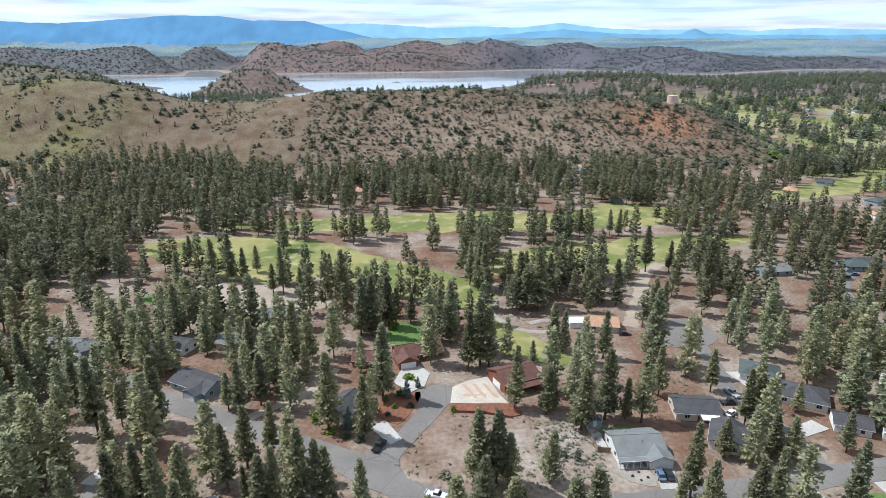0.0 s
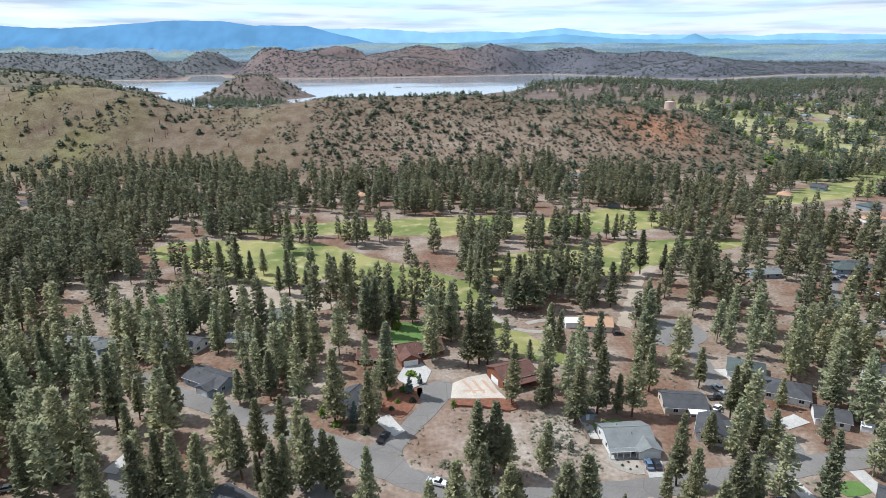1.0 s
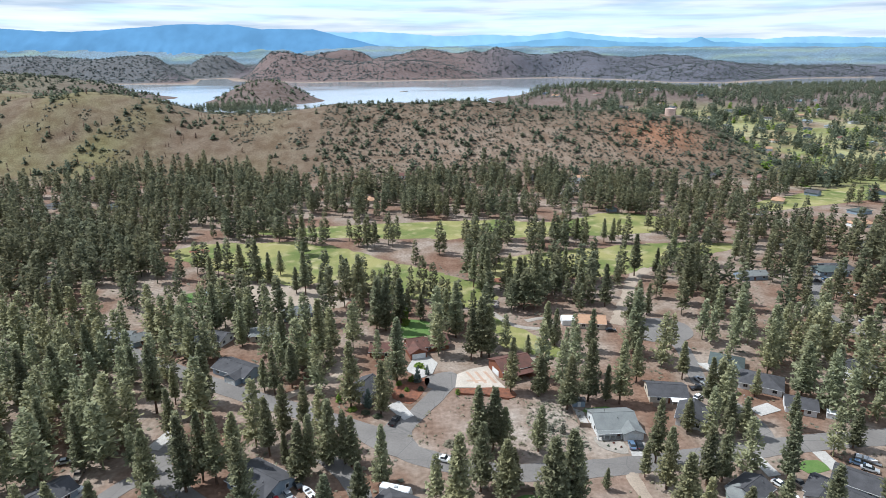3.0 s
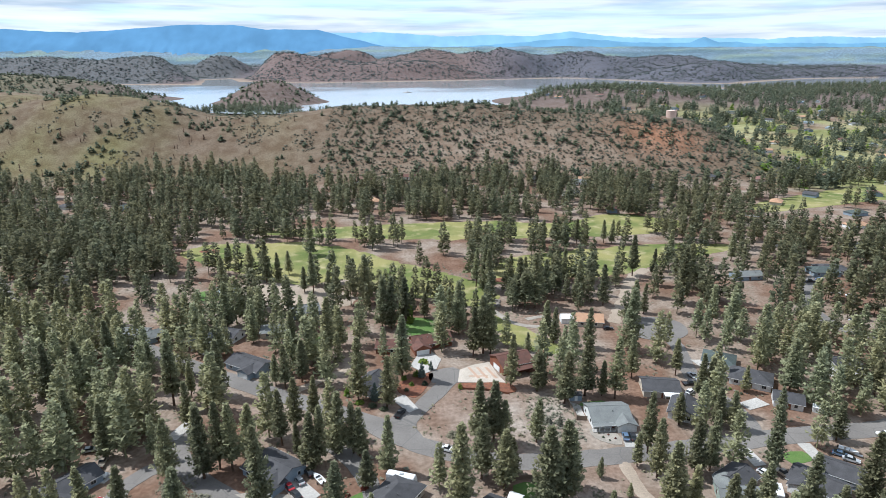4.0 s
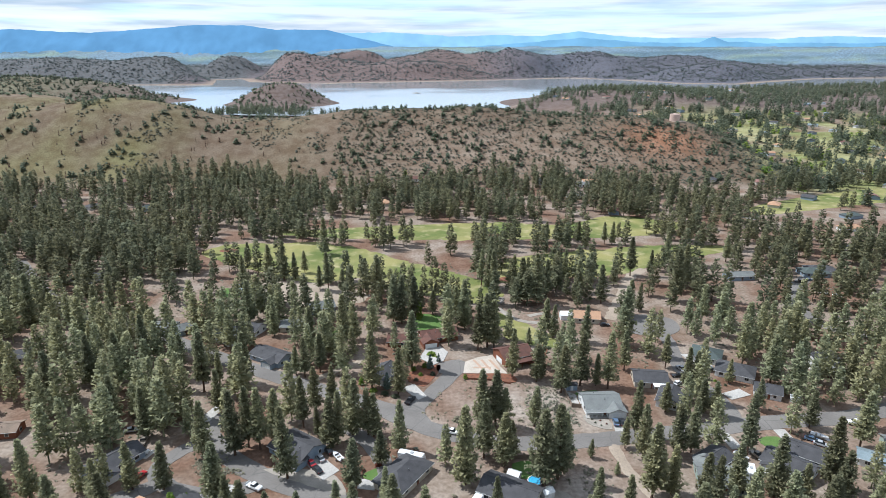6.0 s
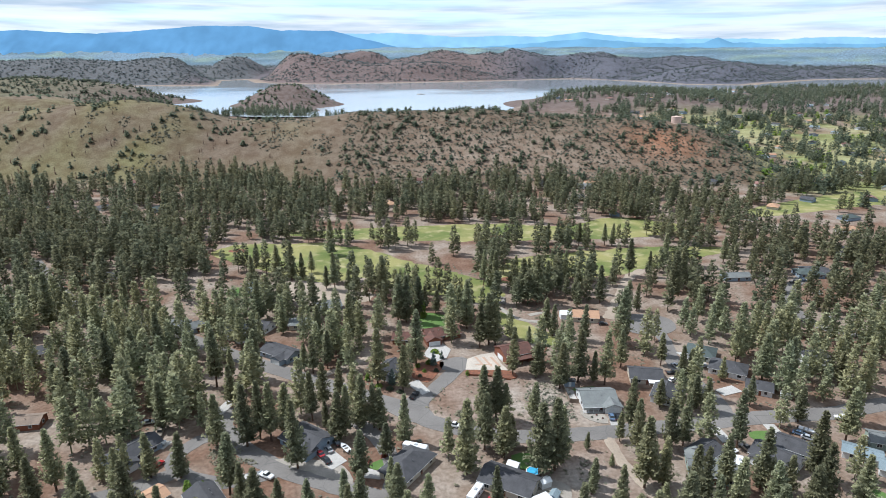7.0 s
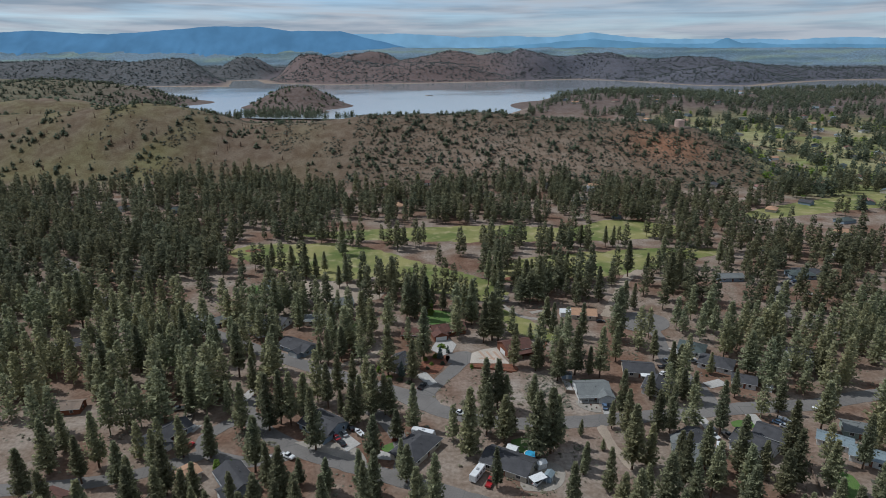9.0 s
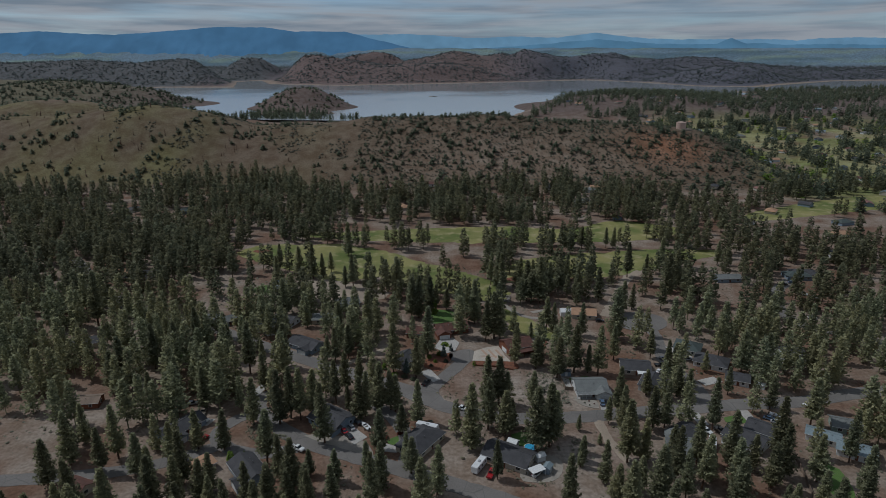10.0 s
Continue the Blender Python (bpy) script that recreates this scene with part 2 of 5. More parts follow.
def part(name, bm, material, parent=None, label=""):
    me = bpy.data.meshes.new(name)
    bmesh.ops.recalc_face_normals(bm, faces=bm.faces)
    bm.to_mesh(me)
    bm.free()
    me.materials.append(material)
    ob = new(name, me)
    ob.parent = parent
    return tagged(ob, label) if label else ob


def block(bm, x0, x1, y0, y1, z0, z1, bevel=0.0):
    r = bmesh.ops.create_cube(bm, size=1, matrix=Matrix.LocRotScale(((x0 + x1) / 2, (y0 + y1) / 2, (z0 + z1) / 2), None, (x1 - x0, y1 - y0, z1 - z0)))
    if bevel:
        bmesh.ops.bevel(bm, geom=list({e for v in r["verts"] for e in v.link_edges}), offset=bevel, segments=1, affect="EDGES")


def box_part(name, size, material, parent, label="", bevel=0.0):
    bm = bmesh.new()
    block(bm, *size, bevel)
    return part(name, bm, material, parent, label)


def smooth_line(points, step=3.0, closed=False):
    """Points along a soft curve through the given ones."""
    p = [Vector(q).to_2d() for q in points]
    n, out = len(p), []
    for i in range(n if closed else n - 1):
        a, b, c, d = (p[(i + k) % n] if closed else p[min(max(i + k, 0), n - 1)] for k in (-1, 0, 1, 2))
        steps = max(2, int((c - b).length / step))
        for k in range(steps):
            t = k / steps
            out.append(0.5 * (2 * b + (c - a) * t + (2 * a - 5 * b + 4 * c - d) * t * t + (3 * b - a - 3 * c + d) * t ** 3))
    return out if closed else out + [p[-1]]


def ease(a, b, v):
    t = np.clip((v - a) / (b - a), 0, 1)
    return t * t * (3 - 2 * t)


def inside(poly, x, y):
    """Signed distance to a polygon, positive inside, for arrays."""
    q = np.array(poly, float)
    x, y = np.asarray(x, float), np.asarray(y, float)
    odd, near = np.zeros(x.shape, bool), np.full(x.shape, 1e9)
    for (ax, ay), (bx, by) in zip(q, np.roll(q, -1, 0)):
        cross = ((ay > y) != (by > y)) & (x < (bx - ax) * (y - ay) / (by - ay + 1e-9) + ax)
        odd ^= cross
        t = np.clip(((x - ax) * (bx - ax) + (y - ay) * (by - ay)) / ((bx - ax) ** 2 + (by - ay) ** 2 + 1e-9), 0, 1)
        near = np.minimum(near, np.hypot(x - ax - t * (bx - ax), y - ay - t * (by - ay)))
    return np.where(odd, near, -near)


def wobble(x, y, scale, seed=0.0):
    """Soft noise about -1 to 1 for arrays."""
    flat = [noise.fractal((u / scale + seed, v / scale - seed, seed), 1.0, 2.0, 4) for u, v in zip(np.ravel(x), np.ravel(y))]
    return np.reshape(flat, np.shape(x))


# ---- the lie of the land ----
LAKE_Z = 29.0
LAKE = [(-1250, 2420), (-960, 1900), (-720, 1480), (-650, 1300), (-520, 1190), (-330, 1120), (-150, 1110), (80, 1150), (186, 1320), (250, 1576),
        (387, 1992), (500, 2230), (617, 2171), (742, 2082), (860, 1886), (990, 1990), (960, 2240), (1357, 2452), (1871, 2640), (3200, 2700),
        (3300, 3950), (2745, 3913), (2123, 3615), (1420, 2900), (1280, 2700), (1040, 2787), (973, 3234), (851, 3576), (743, 3847), (357, 3439), (-227, 3007),
        (-429, 2914), (-524, 2800), (-896, 2990), (-1156, 3645), (-1230, 3393), (-960, 2600), (-1265, 2588)]
CREST_X = [-900, -700, -527, -458, -393, -342, -305, -264, -194, -110, -57, -3, 37, 78, 146, 213, 265, 300, 325, 350, 380, 420]
CREST_Z = [56, 60, 63, 71, 78, 71, 64, 52, 53, 62, 63, 65, 67, 62, 56, 56, 53, 46, 37, 23, 8, 0]
# mounds: centre, half widths, height over what lies below
MOUNDS = [(-920, 1500, 180, 120, 42), (-1150, 1500, 160, 140, 24), (-700, 1000, 110, 80, 46), (-365, 1400, 70, 75, 50), (-340, 1225, 75, 50, 11),
          (400, 1420, 180, 190, 25), (700, 1750, 200, 160, 8)]
# ridges: distance of the crest, run up to it, run down behind it, crest heights
RIDGES = [(2150, 420, 300, [(-2600, 84), (-1743, 75), (-1500, 66), (-1330, 50), (-1180, 29)]),
          (2800, 190, 260, [(-1340, 29), (-1290, 46), (-1190, 57), (-1110, 54), (-1030, 29)]),
          (3100, 420, 500, [(-3600, 110), (-2700, 132), (-2197, 129), (-2037, 139), (-1877, 145), (-1773, 134), (-1642, 124), (-1506, 137), (-1399, 145), (-1265, 145), (-1187, 132), (-1123, 100), (-1040, 29)]),
          (4000, 260, 280, [(-1560, 60), (-1487, 110), (-1413, 146), (-1342, 160), (-1273, 153), (-1208, 116), (-1134, 55)]),
          (3500, 520, 420, [(-1140, 29), (-1060, 71), (-996, 109), (-940, 153), (-869, 171), (-778, 168), (-703, 150), (-582, 136), (-430, 118), (-307, 121), (-184, 127), (-31, 121), (124, 92), (279, 62), (380, 29)]),
          (4200, 260, 320, [(-900, 60), (-846, 138), (-734, 177), (-587, 195), (-477, 184), (-387, 146), (-330, 60)]),
          (4150, 620, 380, [(-480, 90), (-382, 138), (-254, 162), (-145, 180), (-54, 201), (55, 190), (146, 173), (238, 187), (329, 180), (401, 208), (493, 194), (622, 170), (769, 166), (878, 184), (1007, 187),
                            (1101, 159), (1286, 152), (1470, 163), (1637, 160), (1771, 131), (1997, 110), (2224, 96), (2566, 75), (3013, 67)]),
          (3300, 420, 380, [(823, 29), (939, 58), (1086, 72), (1232, 92), (1333, 109), (1466, 109), (1616, 98), (1766, 92), (1887, 81), (2009, 64), (2163, 44), (2500, 29)])]


def land(x, y, rough=True):
    x, y = np.asarray(x, float), np.asarray(y, float)
    z = 31.0 * ease(560, 1250, y) + 60.0 * ease(3700, 4200, y) + 140.0 * ease(4250, 4720, y)
    top = np.interp(x, CREST_X, CREST_Z)
    front, back = ease(572, 738, y), 1 - ease(738, 980, y)
    z = np.maximum(z, top * np.minimum(front, back))
    bank = inside(LAKE, x, y)
    m = ease(-25, 45, bank)
    z = z * (1 - m) + (LAKE_Z - 6) * m
    shore_rise = ease(0, 230, -bank)
    for at, run, fall, crest in RIDGES:
        rise = np.interp(x, [p[0] for p in crest], [p[1] for p in crest], 29, 29) - LAKE_Z
        lift = rise * np.minimum(ease(at - run, at, y), 1 - ease(at, at + fall, y)) * shore_rise
        z = np.where(lift > 0.5, np.maximum(z, LAKE_Z + lift), z)
    for cx, cy, rx, ry, h in MOUNDS:
        z = z + h * np.exp(-0.5 * (((x - cx) / rx) ** 2 + ((y - cy) / ry) ** 2) ** 1.25)
    if rough:
        w = ease(575, 680, y) * (1 - 0.9 * m)
        z = z + w * (2.2 * wobble(x, y, 60, 3.1) + 7.0 * ease(2000, 2800, y) * shore_rise * wobble(x, y, 150, 7.7) + 3.0 * ease(2000, 2800, y) * shore_rise * wobble(x, y, 55, 2.7))
    return z


rows_y = [-700.0, -400, -200, -80]
while rows_y[-1] < 4920:
    rows_y.append(rows_y[-1] + (8 if rows_y[-1] < 540 else max(6, 0.0085 * rows_y[-1])))
ny, nx = len(rows_y), 230
gy = np.repeat(np.array(rows_y)[:, None], nx, 1)
gx = np.linspace(-1, 1, nx)[None] * (np.maximum(420, 0.95 * gy + 260))
gz = land(gx, gy)
hgt = wobble(gx, gy, 22, 1.3)
mix = np.clip(0.55 + hgt * 1.7, 0, 1)[..., None]
dirt, litter = np.array((0.295, 0.245, 0.20)), np.array((0.205, 0.130, 0.092))
cov_haze = dirt * mix + litter * (1 - mix)


def lay(cov_haze, colour, amount):
    a = np.clip(amount, 0, 1)[..., None]
    return cov_haze * (1 - a) + np.array(colour) * a


patchy = wobble(gx, gy, 70, 5.2)
on_hill = ease(570, 605, gy) * ease(0.5, 6, np.interp(gx, CREST_X, CREST_Z)) * (1 - ease(950, 1100, gy))
cov_haze = lay(cov_haze, (0.170, 0.130, 0.092), on_hill)
cov_haze = lay(cov_haze, (0.185, 0.168, 0.080), on_hill * ease(-90, -330, gx) * (0.45 + 0.8 * patchy))
cov_haze = lay(cov_haze, (0.33, 0.17, 0.10), on_hill * np.exp(-(((gx - 240) / 45) ** 2 + ((gy - 672) / 30) ** 2)))
cov_haze = lay(cov_haze, (0.30, 0.235, 0.18), on_hill * np.exp(-(((gx - 60) / 140) ** 2 + ((gy - 640) / 50) ** 2)) * 0.8)
right_plain = ease(300, 380, gx) * ease(520, 600, gy) * (1 - ease(1150, 1350, gy))
cov_haze = lay(cov_haze, (0.225, 0.25, 0.098), right_plain * np.clip(0.6 + 1.8 * patchy, 0, 1))
cov_haze = lay(cov_haze, (0.34, 0.335, 0.17), right_plain * np.clip(2.5 * wobble(gx, gy, 110, 8.4), 0, 0.8))
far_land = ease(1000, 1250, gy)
cov_haze = lay(cov_haze, (0.165, 0.130, 0.116), far_land)
# hills beyond the lake: distance haze mixed into their cover colours
cov_haze = lay(cov_haze, (0.150, 0.130, 0.142), ease(2500, 2900, gy))
cov_haze = lay(cov_haze, (0.182, 0.142, 0.136), ease(2500, 2900, gy) * ease(-1150, -950, gx) * (1 - ease(100, 400, gx)))
cov_haze = lay(cov_haze, (0.122, 0.128, 0.155), ease(2500, 2900, gy) * ease(250, 700, gx))
cov_haze = lay(cov_haze, (0.125, 0.132, 0.140), ease(2300, 2700, gy) * (1 - ease(-1250, -1100, gx)))
cov_haze = lay(cov_haze, (0.16, 0.165, 0.09), far_land * ease(-600, -1000, gx) * (1 - ease(2000, 2600, gy)) * 0.6)
cov_haze = lay(cov_haze, (0.31, 0.255, 0.205), far_land * (1 - ease(18, 40, np.abs(inside(LAKE, gx, gy)))) * (1 - ease(2.0, 6.0, gz - LAKE_Z)))
# far plain and its fields, with the blue of haze in their colours
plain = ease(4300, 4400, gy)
cov_haze = lay(cov_haze, (0.20, 0.29, 0.37), plain)
cov_haze = lay(cov_haze, (0.25, 0.34, 0.27), 0.7 * plain * np.clip(wobble(gx * 0.12, gy, 60, 9.1) * 3, 0, 1))
cov_haze = lay(cov_haze, (0.11, 0.18, 0.23), 0.8 * plain * np.clip(wobble(gx * 0.1, gy, 45, 3.3) * 3, 0, 1))
lots = np.maximum(np.exp(-(((gx - 25) / 24) ** 2 + ((gy - 186) / 17) ** 2)), np.exp(-(((gx - 42) / 14) ** 2 + ((gy - 140) / 17) ** 2)))
cov_haze = lay(cov_haze, (0.37, 0.33, 0.285), 0.85 * lots)

verts = np.stack([gx, gy, gz], -1).reshape(-1, 3)
idx = np.arange(ny * nx).reshape(ny, nx)
quads = np.stack([idx[:-1, :-1], idx[:-1, 1:], idx[1:, 1:], idx[1:, :-1]], -1).reshape(-1, 4)
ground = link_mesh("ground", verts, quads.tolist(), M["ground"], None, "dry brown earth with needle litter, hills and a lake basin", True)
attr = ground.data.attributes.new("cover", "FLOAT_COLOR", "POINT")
attr.data.foreach_set("color", np.concatenate([cov_haze.reshape(-1, 3), np.ones((ny * nx, 1))], 1).ravel())
tagged(ground, category="ground", kind="structure")

shore = [Vector(p) for p in LAKE]
middle = Vector((300, 2400))
water = link_mesh("water", [(*(p + (p - middle).normalized() * 45), LAKE_Z) for p in shore], [tuple(range(len(shore)))], M["water"])
tagged(water, "calm pale lake reflecting hills and sky", "lake", kind="structure")


# ---- far mountains ----
def mountain_range(points, y, foot, depth, material, label, seed, jag):
    xs = np.linspace(points[0][0], points[-1][0], 260)
    top = np.interp(xs, [p[0] for p in points], [p[1] for p in points])
    v, f, rows = [], [], 9
    for j in range(rows):
        s = j / (rows - 1)
        w = wobble(xs, np.full_like(xs, j * 60.0), 110, seed) + 0.6 * wobble(xs, np.full_like(xs, j * 25.0), 38, seed)
        zz = foot + (top - foot) * s ** 1.1 + jag * w * (0.35 + 0.9 * s * (1 - s) * 2)
        v += [(a, y - depth * (1 - s) + 40 * b * (1 - s), c) for a, b, c in zip(xs, w, zz)]
    n = len(xs)
    for j in range(rows - 1):
        f += [(j * n + i, j * n + i + 1, (j + 1) * n + i + 1, (j + 1) * n + i) for i in range(n - 1)]
    ob = link_mesh("backdrop", v, f, material, None, label, True)
    return tagged(ob, category="mountains", kind="structure")


# the haze before these ranges sits in their glowing blue colours
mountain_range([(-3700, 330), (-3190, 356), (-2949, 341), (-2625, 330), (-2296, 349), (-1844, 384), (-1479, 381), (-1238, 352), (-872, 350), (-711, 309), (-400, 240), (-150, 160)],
               4740, 130, 260, M["range_a"], "long forested mountain range on the horizon, tinted haze blue", 2.3, 9)
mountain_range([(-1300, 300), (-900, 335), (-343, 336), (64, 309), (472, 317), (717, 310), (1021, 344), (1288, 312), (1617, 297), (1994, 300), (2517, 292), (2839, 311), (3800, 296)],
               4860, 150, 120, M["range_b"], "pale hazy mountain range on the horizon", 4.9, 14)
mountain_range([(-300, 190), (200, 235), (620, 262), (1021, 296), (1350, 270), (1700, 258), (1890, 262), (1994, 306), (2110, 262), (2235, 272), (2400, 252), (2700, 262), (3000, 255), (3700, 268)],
               4780, 150, 180, M["range_c"], "foothills below a pale range, tinted haze blue", 6.1, 13)


# ---- roads, paths and grass ----
KEEP_CLEAR = []          # (polygon, margin) where no wild tree grows


def ribbon(name, points, width, z, material, label, category, ragged=0.25):
    line = smooth_line(points, 2.5)
    v, f = [], []
    for i, p in enumerate(line):
        d = (line[min(i + 1, len(line) - 1)] - line[max(i - 1, 0)]).normalized()
        side = Vector((-d.y, d.x))
        w = width / 2
        a, b = w + random.uniform(-ragged, ragged), w + random.uniform(-ragged, ragged)
        v += [(*(p + side * a), z - 0.1), (*(p + side * a), z), (*p, z + 0.06), (*(p - side * b), z), (*(p - side * b), z - 0.1)]
    for i in range(len(line) - 1):
        f += [(5 * i + k, 5 * i + k + 1, 5 * i + k + 6, 5 * i + k + 5) for k in range(4)]
    ob = link_mesh(name, v, f, material)
    KEEP_CLEAR.append((points, width / 2 + 1.5, False))
    return tagged(ob, label, category, kind="structure")


def patch(name, points, z, material, label, category, ragged=0.0, soft=True, thick=0.12, clear=1.0, kind="structure"):
    line = smooth_line(points, 2.5, True) if soft else [Vector(p) for p in points]
    c = sum(line, Vector((0, 0))) / len(line)
    if ragged:
        line = [p + (p - c).normalized() * ragged * noise.noise((p.x * 0.13, p.y * 0.13, 2.0)) * 2 for p in line]
    bm = bmesh.new()
    top = [bm.verts.new((*p, z)) for p in line]
    low = [bm.verts.new((*p, z - thick)) for p in line]
    face = bm.faces.new(top)
    for i in range(len(line)):
        j = (i + 1) % len(line)
        bm.faces.new((top[i], low[i], low[j], top[j]))
    bmesh.ops.triangulate(bm, faces=[face])
    ob = part(name, bm, material)
    if clear is not None:
        KEEP_CLEAR.append((points, clear, True))
    return tagged(ob, label, category, kind=kind)


ribbon("road", [(230, 188), (190, 190), (156, 184), (139, 179), (113, 176), (89, 172), (60, 167), (36, 164), (17, 164), (-4, 171), (-18, 182), (-33, 190), (-53, 200),
                (-77, 213), (-109, 232), (-140, 252), (-166, 258), (-192, 277), (-224, 308), (-262, 350)], 7.7, 0.08, M["asphalt"], "grey asphalt street curving past wooded lots", "street")
ribbon("road", [(-12, 181), (-5, 194), (1, 205), (5, 213), (8, 219)], 6.4, 0.10, M["asphalt"], "short grey asphalt side lane", "street")
patch("road", [(-3.4, 215.6), (-0.1, 219), (6, 220.9), (9.0, 217), (8.3, 212), (7.2, 209.3), (3.3, 209.6), (-2, 209.3)], 0.12, M["asphalt"], "dark asphalt apron before a forecourt", "street")
patch("road", [(-13, 191), (-8, 195), (-4.6, 193.5), (-6.4, 186), (-6.8, 180.4), (-4, 174), (-9.5, 170.5), (-19, 176), (-23, 181), (-17, 184)], 0.12, M["asphalt"], "wide asphalt mouth where a lane meets the street", "street")
ribbon("road", [(98, 174), (100, 185), (97, 200), (94, 213), (97, 232), (98, 246), (95, 256)], 6.0, 0.10, M["asphalt"], "grey asphalt lane between houses", "street")
patch("road", [(84, 248), (96, 243), (107, 250), (108, 262), (98, 268), (86, 264)], 0.12, M["asphalt"], "round asphalt turning place at a lane's end", "street")
ribbon("road", [(225, 212), (198, 240), (178, 252), (176, 275), (190, 305), (215, 330)], 7, 0.08, M["asphalt"], "grey asphalt street among far houses", "street")
ribbon("road", [(30, 112), (2, 124), (-15, 131), (-33, 138), (-52, 146), (-66, 156), (-77, 168), (-79, 180)], 6.8, 0.08, M["asphalt"], "grey asphalt street with tree shadows", "street")
ribbon("road", [(-52, 144), (-66, 139), (-79, 142), (-86, 150), (-82, 160), (-72, 166)], 5.6, 0.10, M["asphalt"], "asphalt loop round a dirt island", "street")
ribbon("road", [(-82, 144), (-100, 132), (-122, 126), (-150, 122)], 6, 0.08, M["asphalt"], "narrow asphalt lane", "street")
ribbon("road", [(-17, 131), (-16, 145), (-22, 160), (-32, 172)], 5.5, 0.10, M["asphalt"], "narrow asphalt lane beside a driveway", "street")
ribbon("path", [(54, 163), (55, 150), (58, 141), (63, 128), (70, 112)], 3.6, 0.05, M["path"], "sandy dirt track through scrub", "track", 0.5)
ribbon("path", [(26, 276), (34, 262), (44, 258), (52, 262), (48, 269), (40, 266)], 3.0, 0.09, M["gravel"], "pale gravel cart path with a loop", "path", 0.3)
ribbon("path", [(-60, 195), (-45, 209), (-34, 220), (-30, 232)], 3.0, 0.05, M["path"], "sandy footpath over a bare slope", "track", 0.5)
ribbon("path", [(78, 262), (92, 290), (104, 320), (118, 336)], 6.0, 0.05, M["path"], "bare sandy strip between pines", "track", 0.9)

G = [("golf_fairway", [(-154, 364), (-144, 387), (-114, 389), (-84, 388), (-52, 374), (-29, 355), (-8, 339), (11, 324), (26, 310), (31, 286), (23, 276), (5, 290), (-13, 294),
                       (-28, 302), (-46, 318), (-69, 313), (-89, 318), (-112, 332)]),
     ("golf_fairway", [(-122, 415), (-75, 428), (-35, 436), (32, 445), (90, 440), (130, 466), (176, 448), (173, 427), (131, 406), (80, 402), (29, 397), (-71, 401)]),
     ("golf_fairway", [(27, 313), (40, 353), (70, 367), (116, 380), (162, 386), (190, 378), (144, 352), (103, 328), (56, 318)]),
     ("golf_green", [(25, 268), (38, 256), (51, 240), (49, 233), (36, 237), (26, 248)]),
     ("golf_fairway", [(250, 470), (262, 500), (331, 540), (430, 585), (520, 600), (480, 540), (388, 518), (307, 488)])]
for name, outline in G:
    patch(name, outline, 0.06, M["fairway"], "mown golf grass with dry yellow patches", "golf course", 3.0, clear=-1.0)
for spot in ((-140, 372), (34, 408), (36, 318)):
    patch("tee_bed", [(spot[0] + 7 * math.cos(a) * 0.9, spot[1] + 4 * math.sin(a)) for a in np.linspace(0, 5.4, 7)], 0.10, M["mulch"], "red earth patch beside the fairway", "bare patch")

# bare lots where few trees stand
BARE = [[(-10, 166), (20, 169), (44, 172), (50, 200), (30, 202), (8, 207), (-2, 196), (-8, 186)], [(-90, 290), (-50, 270), (-40, 300), (-75, 315), (-110, 318)],
        [(25, 116), (52, 150), (50, 163), (25, 150), (8, 150)], [(40, 172), (72, 172), (74, 205), (42, 205)], [(-75, 146), (-58, 147), (-70, 160), (-78, 156)],
        [(-92, 203), (-60, 184), (-40, 180), (-46, 193), (-72, 208)], [(20, 206), (24, 222), (40, 228), (38, 214), (30, 207)], [(60, 238), (90, 240), (88, 262), (58, 258)], [(-150, 105), (-96, 112), (-100, 122), (-150, 118)]]
for b in BARE:
    KEEP_CLEAR.append((b, 0.0, True))


# ---- trees ----
def tufts(n, seed, foot=0.16, radius=0.155, size=0.045, ring=5, lean=0.35, top_power=0.8):
    """A conifer crown of height 1: needle clumps on drooping boughs, thin at the tip, with gaps."""
    rng = np.random.default_rng(seed)
    v, f = [], []
    levels = rng.uniform(0.72, 1.18, 40)
    for k in range(n):
        s = 1 - rng.random() ** 0.62
        h = foot + (1 - foot) * (0.02 + 0.98 * s)
        r0 = radius * (1 - s) ** top_power * levels[int(s * 39)] * (0.55 + 0.45 * min(1, s / 0.12)) + 0.008
        a = rng.uniform(0, 2 * math.pi)
        a = round(a * 3.5 + s * 9) / 3.5 + rng.normal(0, 0.32)
        r = r0 * rng.uniform(0.2, 1.0) ** 0.6
        c = np.array((r * math.cos(a), r * math.sin(a), h - 0.10 * r + rng.normal(0, 0.006)))
        d = size * rng.uniform(0.7, 1.35) * (0.6 + 0.4 * (1 - s))
        out = np.array((math.cos(a), math.sin(a), lean))
        out /= np.linalg.norm(out)
        side = np.array((-math.sin(a), math.cos(a), 0))
        up = np.cross(out, side)
        base = len(v)
        v.append(c + np.array((0, 0, d * 0.55)))
        for j in range(ring):
            b = 2 * math.pi * j / ring + rng.uniform(-0.3, 0.3)
            q = d * rng.uniform(0.75, 1.3)
            v.append(c + out * q * math.cos(b) * 1.1 + side * q * math.sin(b) + np.array((0, 0, -0.25 * d * rng.random())))
        f += [(base, base + 1 + j, base + 1 + (j + 1) % ring) for j in range(ring)]
    return np.array(v), np.array(f)


